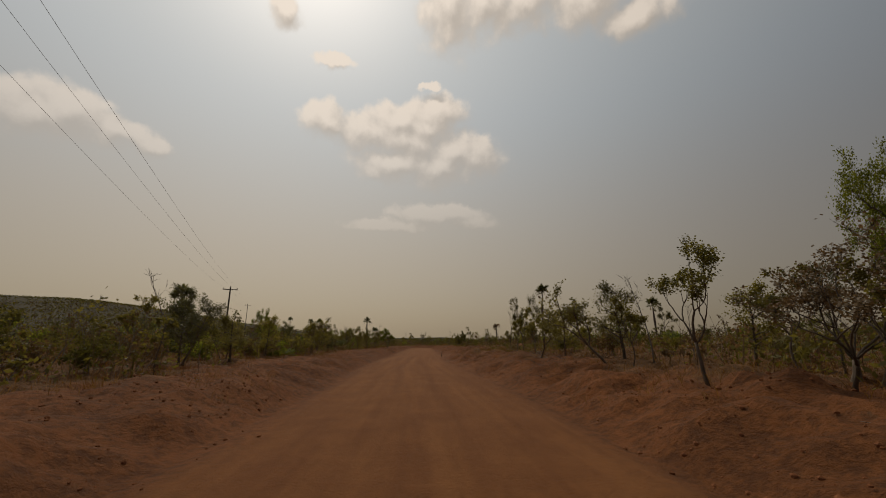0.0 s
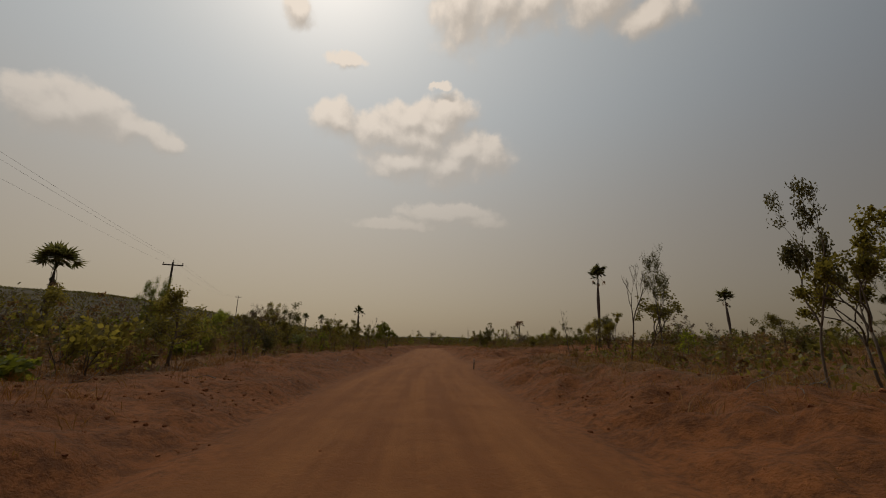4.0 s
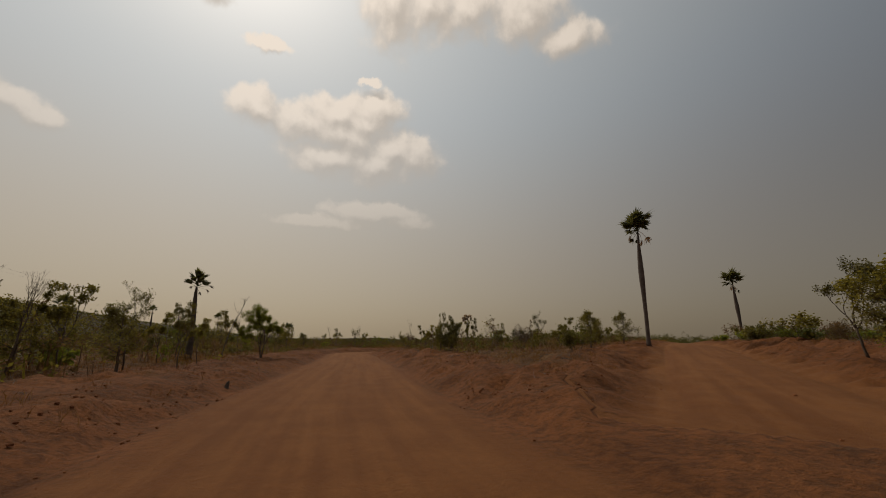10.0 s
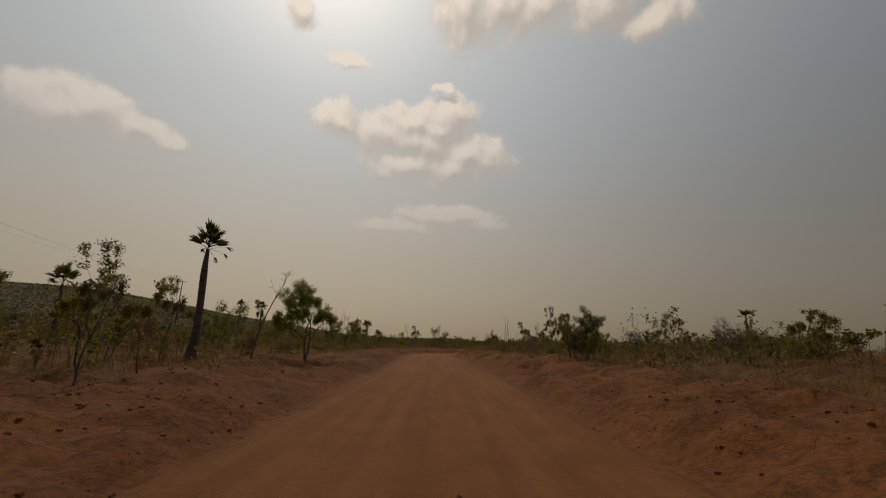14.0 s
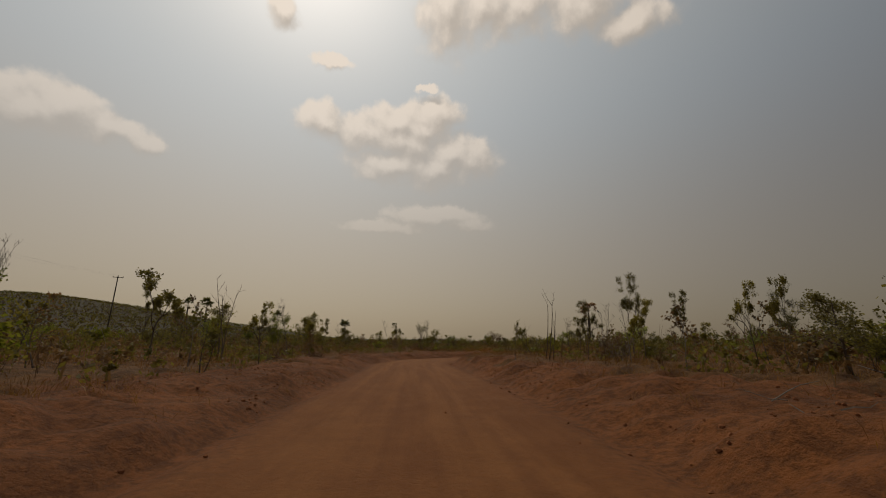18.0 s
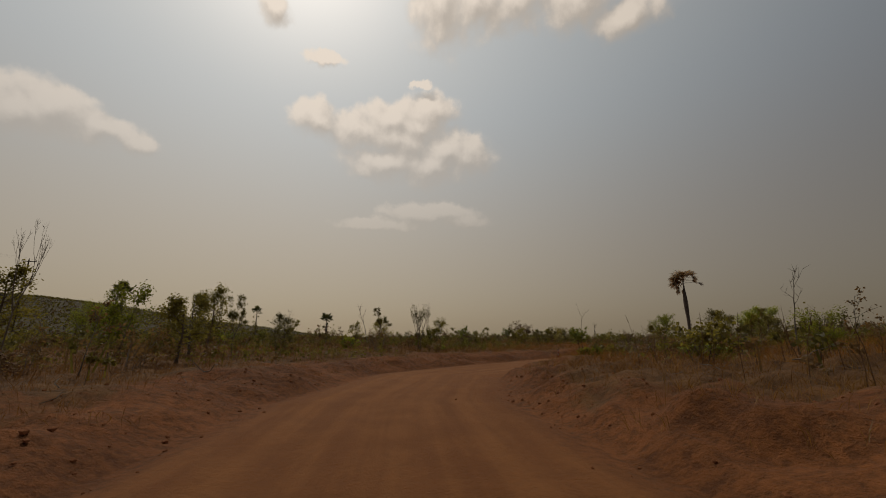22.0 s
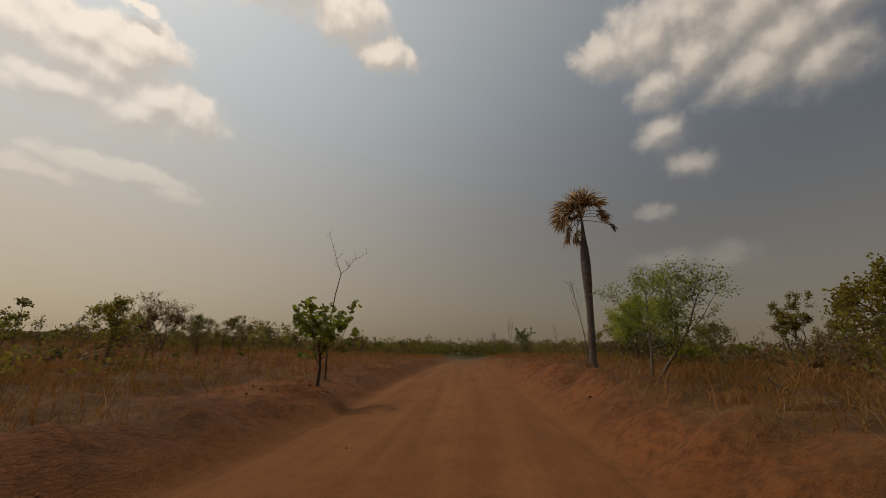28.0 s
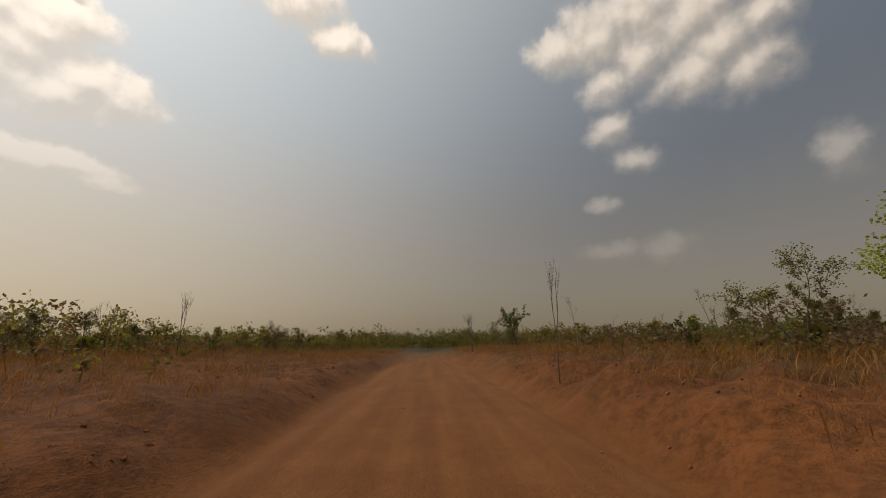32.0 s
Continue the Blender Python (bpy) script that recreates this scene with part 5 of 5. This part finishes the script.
def fan(seed, radius, stalk, droop, segments=17, sweep=250, limp=0.0, slim=0.06):
    """One fan leaf: a stalk along +x that bends down, and pleated fingers at its end."""
    rng_ = random.Random(seed)
    s = Shape()
    pts = [Vector((stalk * t, 0, -droop * stalk * t * t)) for t in (0, 0.25, 0.5, 0.75, 1.0)]
    s.tube(pts, [0.035, 0.028, 0.022, 0.018, 0.014], 4)
    tip, fall = pts[-1], math.atan2(2 * droop, 1)
    for k in range(segments):
        a = radians((k / (segments - 1) - 0.5) * sweep)
        n = radius * (1 - 0.25 * abs(k / (segments - 1) - 0.5)) * rng_.uniform(0.75 - 0.4 * limp, 1.05)
        d = Vector((math.cos(a), math.sin(a), 0.12 * (-1) ** k))
        d.rotate(Euler((0, fall, 0)))
        d = d.lerp(Vector((0.1 * math.cos(a), 0.25 * math.sin(a), -1)), limp).normalized()
        side_ = d.cross(Vector((0, 0, 1)))
        side_ = (side_ if side_.length > 0.1 else Vector((0, 1, 0))).normalized()
        end = d * n + Vector((0, 0, -(0.22 + 0.5 * limp) * n * rng_.random()))
        base = len(s.v)
        w = radius * slim * 1.6
        s.v += [tip, tip + d * n * 0.5 + side_ * w, tip + end, tip + d * n * 0.5 - side_ * w, tip + d * n * 0.5 + Vector((0, 0, w * 0.7))]
        s.f += [(base, base + 1, base + 4), (base, base + 4, base + 3), (base + 1, base + 2, base + 4), (base + 4, base + 2, base + 3)]
    return s


def withered(seed, radius, stalk, droop, fingers=30, sweep=170, fall=0.9, wide=0.02, back=0.0):
    """A dead fan leaf: a bent stalk and many curled, torn strips that sag at their ends."""
    rng_ = random.Random(seed)
    s = Shape()
    pts = [Vector((stalk * t, 0, -droop * stalk * t * t)) for t in (0, 0.25, 0.5, 0.75, 1.0)]
    s.tube(pts, [0.026, 0.02, 0.017, 0.014, 0.011], 4)
    for k in range(fingers):
        a = radians((k / (fingers - 1) - 0.5) * sweep + rng_.uniform(-7, 7))
        d = Vector((math.cos(a), math.sin(a), rng_.uniform(-0.2, 0.35)))
        d.rotate(Euler((0, math.atan2(2 * droop, 1) * 0.7, 0)))
        n, sag, twist = radius * rng_.uniform(0.55, 1.05), fall * rng_.uniform(0.6, 1.5), rng_.uniform(0, 3.1)
        p, base = pts[-1].copy(), len(s.v)
        for j in range(6):
            w = wide * (0.5, 1.0, 1.1, 0.9, 0.6, 0.15)[j] * rng_.uniform(0.75, 1.2)
            across = d.cross(Vector((math.cos(twist), math.sin(twist), 0.6)))
            across = (across if across.length > 0.1 else Vector((0, 1, 0))).normalized() * w
            s.v += [p - across, p + across]
            p = p + d * (n / 5)
            d = (d + Vector((rng_.gauss(0, 0.15) - back * sag * 0.3, rng_.gauss(0, 0.15), -sag * 0.36))).normalized()
            twist += rng_.uniform(-0.2, 0.7)
        s.f += [(base + 2 * j, base + 2 * j + 1, base + 2 * j + 3, base + 2 * j + 2) for j in range(5)]
    return s


FANS = {
    "green": [mesh("frond", f.v, f.f, FAN) for f in (fan(1, 0.85, 0.85, 0.15, 19, 235, 0.0, 0.055), fan(2, 0.8, 0.95, 0.35, 19, 220, 0.15, 0.055))],
    "limp": [mesh("frond", f.v, f.f, FAN) for f in (fan(11, 0.62, 0.62, 0.5, 15, 150, 0.45, 0.07), fan(12, 0.58, 0.7, 0.7, 15, 140, 0.6, 0.07))],
    "hanging": [mesh("frond", f.v, f.f, DEAD_FAN) for f in (withered(3, 0.72, 0.8, 0.55, 34, 180, 1.5), withered(4, 0.66, 0.7, 0.8, 34, 160, 1.8))],
    "dry": [mesh("frond", f.v, f.f, DEAD_FAN) for f in (withered(5, 1.05, 0.55, 0.25, 24, 100, 0.75, 0.032, 0.5), withered(6, 1.0, 0.65, 0.3, 22, 95, 1.15, 0.034, 0.4))],
    "stalk": [mesh("frond", f.v, f.f, PALE) for f in (withered(9, 0.75, 1.3, 0.2, 22, 50, 1.1), withered(10, 0.7, 1.25, 0.22, 22, 50, 1.2))],
    "stub": [mesh("frond", f.v, f.f, FAN) for f in (fan(7, 0.75, 0.4, 0.03, 9, 60, 0.0), fan(8, 0.7, 0.5, 0.06, 8, 50, 0.0))],
}


def palm(x, y, crown, girth, fronds, label, size=1.0, swell=0.68, lean=(0, 0), seed=1, neck=0.38):
    """A fan palm: a swollen ringed trunk and single fronds. fronds: kind, turn, pitch, scale."""
    z = height(x, y)
    root = tagged(new("palm"), label, "palm tree", "fan palms")
    root.matrix_world = Matrix.Translation((x, y, z - 0.05))
    rng_ = random.Random(seed)
    s, h = Shape(), crown - z
    pts, radii, n = [], [], int(h * 6)
    for k in range(n + 1):
        t = k / n
        pts.append(Vector((lean[0] * t * t + 0.05 * math.sin(5 * t), lean[1] * t * t, h * t)))
        ring = 1 + (0.018 if k % 2 else -0.01) + rng_.uniform(-0.015, 0.015)
        radii.append(girth * ring * (0.72 + 0.34 * math.exp(-((t - swell) / 0.17) ** 2) + 0.22 * math.exp(-t * h / 0.3) - neck * max(0, t - 0.78) / 0.22))
    s.tube(pts, radii, 12)
    part("trunk", mesh("trunk", s.v, s.f, PALM, True), root)
    for k, (kind, turn, pitch, f) in enumerate(fronds):
        ob = part("frond", FANS[kind][k % 2], root)
        up = pts[-1] + Vector((0, 0, (0.0 if kind == "stalk" else rng_.uniform(-0.1, 0.55) * size)))
        ob.matrix_basis = Matrix.Translation(up) @ pose(0, 0, 0, 0, 0, turn) @ pose(0, 0, 0, 0, -pitch, 0) @ pose(0, 0, 0, rng_.uniform(-50, 50), 0, 0) @ Matrix.Diagonal((f * size, f * size, f * size, 1))
    return root


def crown_of(seed, green, hanging, kind="green"):
    rng_ = random.Random(seed)
    rows = [(kind, k * 137.5 + rng_.uniform(-12, 12), 98 - 72 * (k + 0.5) / green + rng_.uniform(-9, 9), rng_.uniform(0.9, 1.1) - 0.25 * k / green) for k in range(green)]
    return rows + [("limp" if k % 2 else "hanging", k * 360 / max(hanging, 1) + rng_.uniform(-25, 25), rng_.uniform(-50, -15), rng_.uniform(0.7, 0.95)) for k in range(hanging)]


palm(17.55, 69.1, 9.75, 0.19, crown_of(1, 26, 5), "tall fan palm with a swollen dark trunk and hanging dead fronds", 1.02, 0.62, (0.5, 0.2))
SINGED = [("stub", k * 51, 84 - 17 * (k % 5), 1.05 + 0.12 * (k % 3)) for k in range(24)] + [("stalk", k * 45 + 10, 20 - 14 * (k % 3), 0.75) for k in range(4)]
palm(-12.85, 68.0, 4.75, 0.17, SINGED, "fan palm with a singed ragged crown above a dark trunk", 0.62, 0.05, (-0.02, 0.05), 2, 0.36)
LOSSY = [("dry", 60 + k * 137.5, 90 - 3.2 * k, 1.16 - 0.03 * (k % 5)) for k in range(11)] + [("dry", 134 + 48 * math.sin(k * 2.4), 58 - 4.4 * k, 1.15) for k in range(13)]
LOSSY += [("hanging", 104 + k * 12, 6 - 15 * (k % 4), 1.15) for k in range(6)] + [("hanging", -66 + 15 * k, 60 - 10 * k, 1.05) for k in range(4)] + [("stalk", -44, 4, 1.05)]
palm(17.0, 124.5, 6.15, 0.165, LOSSY, "fan palm with a dried straw-brown crown and one drooping stalk", 0.74, 0.66, (0.3, 0.15), 1, 0.52)
palm(49.3, 91.1, 9.3, 0.24, crown_of(4, 18, 4), "fan palm with a full green crown above the side road", 1.3, 0.6)
palm(-22.0, 71.7, 3.75, 0.11, crown_of(13, 12, 1), "low fan palm with drooping dark fronds in the bush", 0.55, 0.6)
palm(-63.08, 164.14, 10.6, 0.22, crown_of(14, 14, 3), "fan palm on the bushy slope", 1.0, 0.6)
palm(-32.9, 195.4, 6.6, 0.25, crown_of(5, 15, 4), "distant fan palm with a rounded crown over the bush", 1.5, 0.6)
palm(-31.46, 47.29, 6.35, 0.2, crown_of(6, 16, 2), "fan palm with spiky green fronds in the thicket", 1.3, 0.6)
palm(-21.5, 32.83, 3.4, 0.16, crown_of(12, 13, 2), "short fan palm with dark fronds above the thicket", 0.95, 0.6)
palm(29.36, 97.43, 5.0, 0.16, crown_of(7, 14, 3), "short fan palm with a shaggy crown among dry bush", 0.6, 0.6)
palm(-82, 264.38, 14.2, 0.27, crown_of(8, 14, 3), "distant fan palm on the slope of the hill", 1.9, 0.6)
palm(-48.75, 147.18, 8.4, 0.22, crown_of(9, 15, 3), "fan palm standing out of the far bush", 1.1, 0.6)


def post(x, y, h, lean, label, bands, wide=1.0):
    z = height(x, y)
    root = tagged(new("marker_post"), label, "marker post", "road marker posts")
    root.matrix_world = Matrix.Translation((x, y, z - 0.05)) @ pose(0, 0, 0, lean, lean * 0.4, 30)
    lo = 0.0
    for hi, mat in bands:
        bm = bmesh.new()
        bmesh.ops.create_cube(bm, size=1.0)
        bmesh.ops.scale(bm, vec=(0.085 * wide, 0.07 * wide, (hi - lo) * h), verts=bm.verts)
        bmesh.ops.translate(bm, vec=(0, 0, (hi + lo) * h / 2), verts=bm.verts)
        bmesh.ops.bevel(bm, geom=bm.edges[:], offset=0.008, segments=1, affect="EDGES")
        for v in bm.verts:
            v.co += noise.noise_vector(v.co * 9 + Vector((x, y, 0))) * 0.012
        m_ = bpy.data.meshes.new("post_section")
        bm.to_mesh(m_)
        bm.free()
        m_.materials.append(mat)
        part("post_section", m_, root)
        lo = hi + 0.002
    return root


post(-0.04, 40.6, 0.6, 3, "short weathered wooden stake at the mouth of the side road", ((0.7, POLE), (1.0, PALE)), 0.6)
stump = Shape()
stump.tube([Vector((0.012 * k, 0.02 * k, 0.08 * k - 0.05)) for k in range(5)], [0.12, 0.085, 0.075, 0.062, 0.02], 9)
stump = tagged(new("tree_stump", mesh("tree_stump", stump.v, stump.f, POLE)), "burnt black stump at the foot of the bank", "tree stump")
stump.matrix_world = Matrix.Translation((-6.91, 56.57, height(-6.91, 56.57))) @ Matrix.Diagonal((0.75, 0.75, 0.7, 1))
post(1.4, 111.1, 0.55, 3, "weathered marker post with chipped white and red paint", ((0.2, WHITE), (0.42, REDPAINT), (0.6, WHITE), (0.78, REDPAINT), (0.9, WHITE), (1.0, PALE)), 0.6)

# ---------------------------------------------------------------- power line


def power_pole(x, y, top, turn):
    z = height(x, y)
    root = tagged(new("power_pole"), "dark timber power pole with a crossarm and three insulators", "power pole", "power poles")
    root.matrix_world = Matrix.Translation((x, y, z - 0.2)) @ pose(0, 0, 0, 0, 0, turn)
    h = top - z + 0.2
    s = Shape()
    s.tube([Vector((0, 0, h * k / 8)) for k in range(9)], [0.16 - 0.007 * k for k in range(9)], 10)
    part("pole", mesh("pole", s.v, s.f, POLE, True), root)
    bm = bmesh.new()
    bmesh.ops.create_cube(bm, size=1.0)
    bmesh.ops.scale(bm, vec=(2.2, 0.11, 0.14), verts=bm.verts)
    bmesh.ops.translate(bm, vec=(0, 0.14, h - 0.35), verts=bm.verts)
    bmesh.ops.bevel(bm, geom=bm.edges[:], offset=0.012, segments=1, affect="EDGES")
    m_ = bpy.data.meshes.new("crossarm")
    bm.to_mesh(m_)
    bm.free()
    m_.materials.append(POLE)
    part("crossarm", m_, root)
    tops = []
    for dx, dz in ((-1.0, -0.28), (0.0, 0.0), (1.0, -0.28)):
        s = Shape()
        y_ = 0.0 if dx == 0 else 0.14
        rings = ((0.0, 0.02), (0.08, 0.02), (0.09, 0.055), (0.13, 0.05), (0.14, 0.03), (0.16, 0.06), (0.21, 0.045), (0.24, 0.02))
        s.tube([Vector((dx, y_, h + dz + a)) for a, _ in rings], [q for _, q in rings], 8)
        part("insulator", mesh("insulator", s.v, s.f, CERAMIC, True), root)
        tops.append(root.matrix_world @ Vector((dx, y_, h + dz + 0.22)))
    return tops


LINE = [power_pole(7.5, -32.0, 9.6, 24), power_pole(-35.4, 64.8, 10.6, 24), power_pole(-82.5, 166.0, 17.7, 24)]
for a, b_ in zip(LINE, LINE[1:]):
    for p, q in zip(a, b_):
        s = Shape()
        pts = [p.lerp(q, k / 24) + Vector((0, 0, -4 * 1.4 * (k / 24) * (1 - k / 24))) for k in range(25)]
        s.tube(pts, [0.005] * 25, 4)
        tagged(new("power_line", mesh("power_line", s.v, s.f, WIRE, True)), "thin sagging overhead power line wire", "power line", "overhead wires")
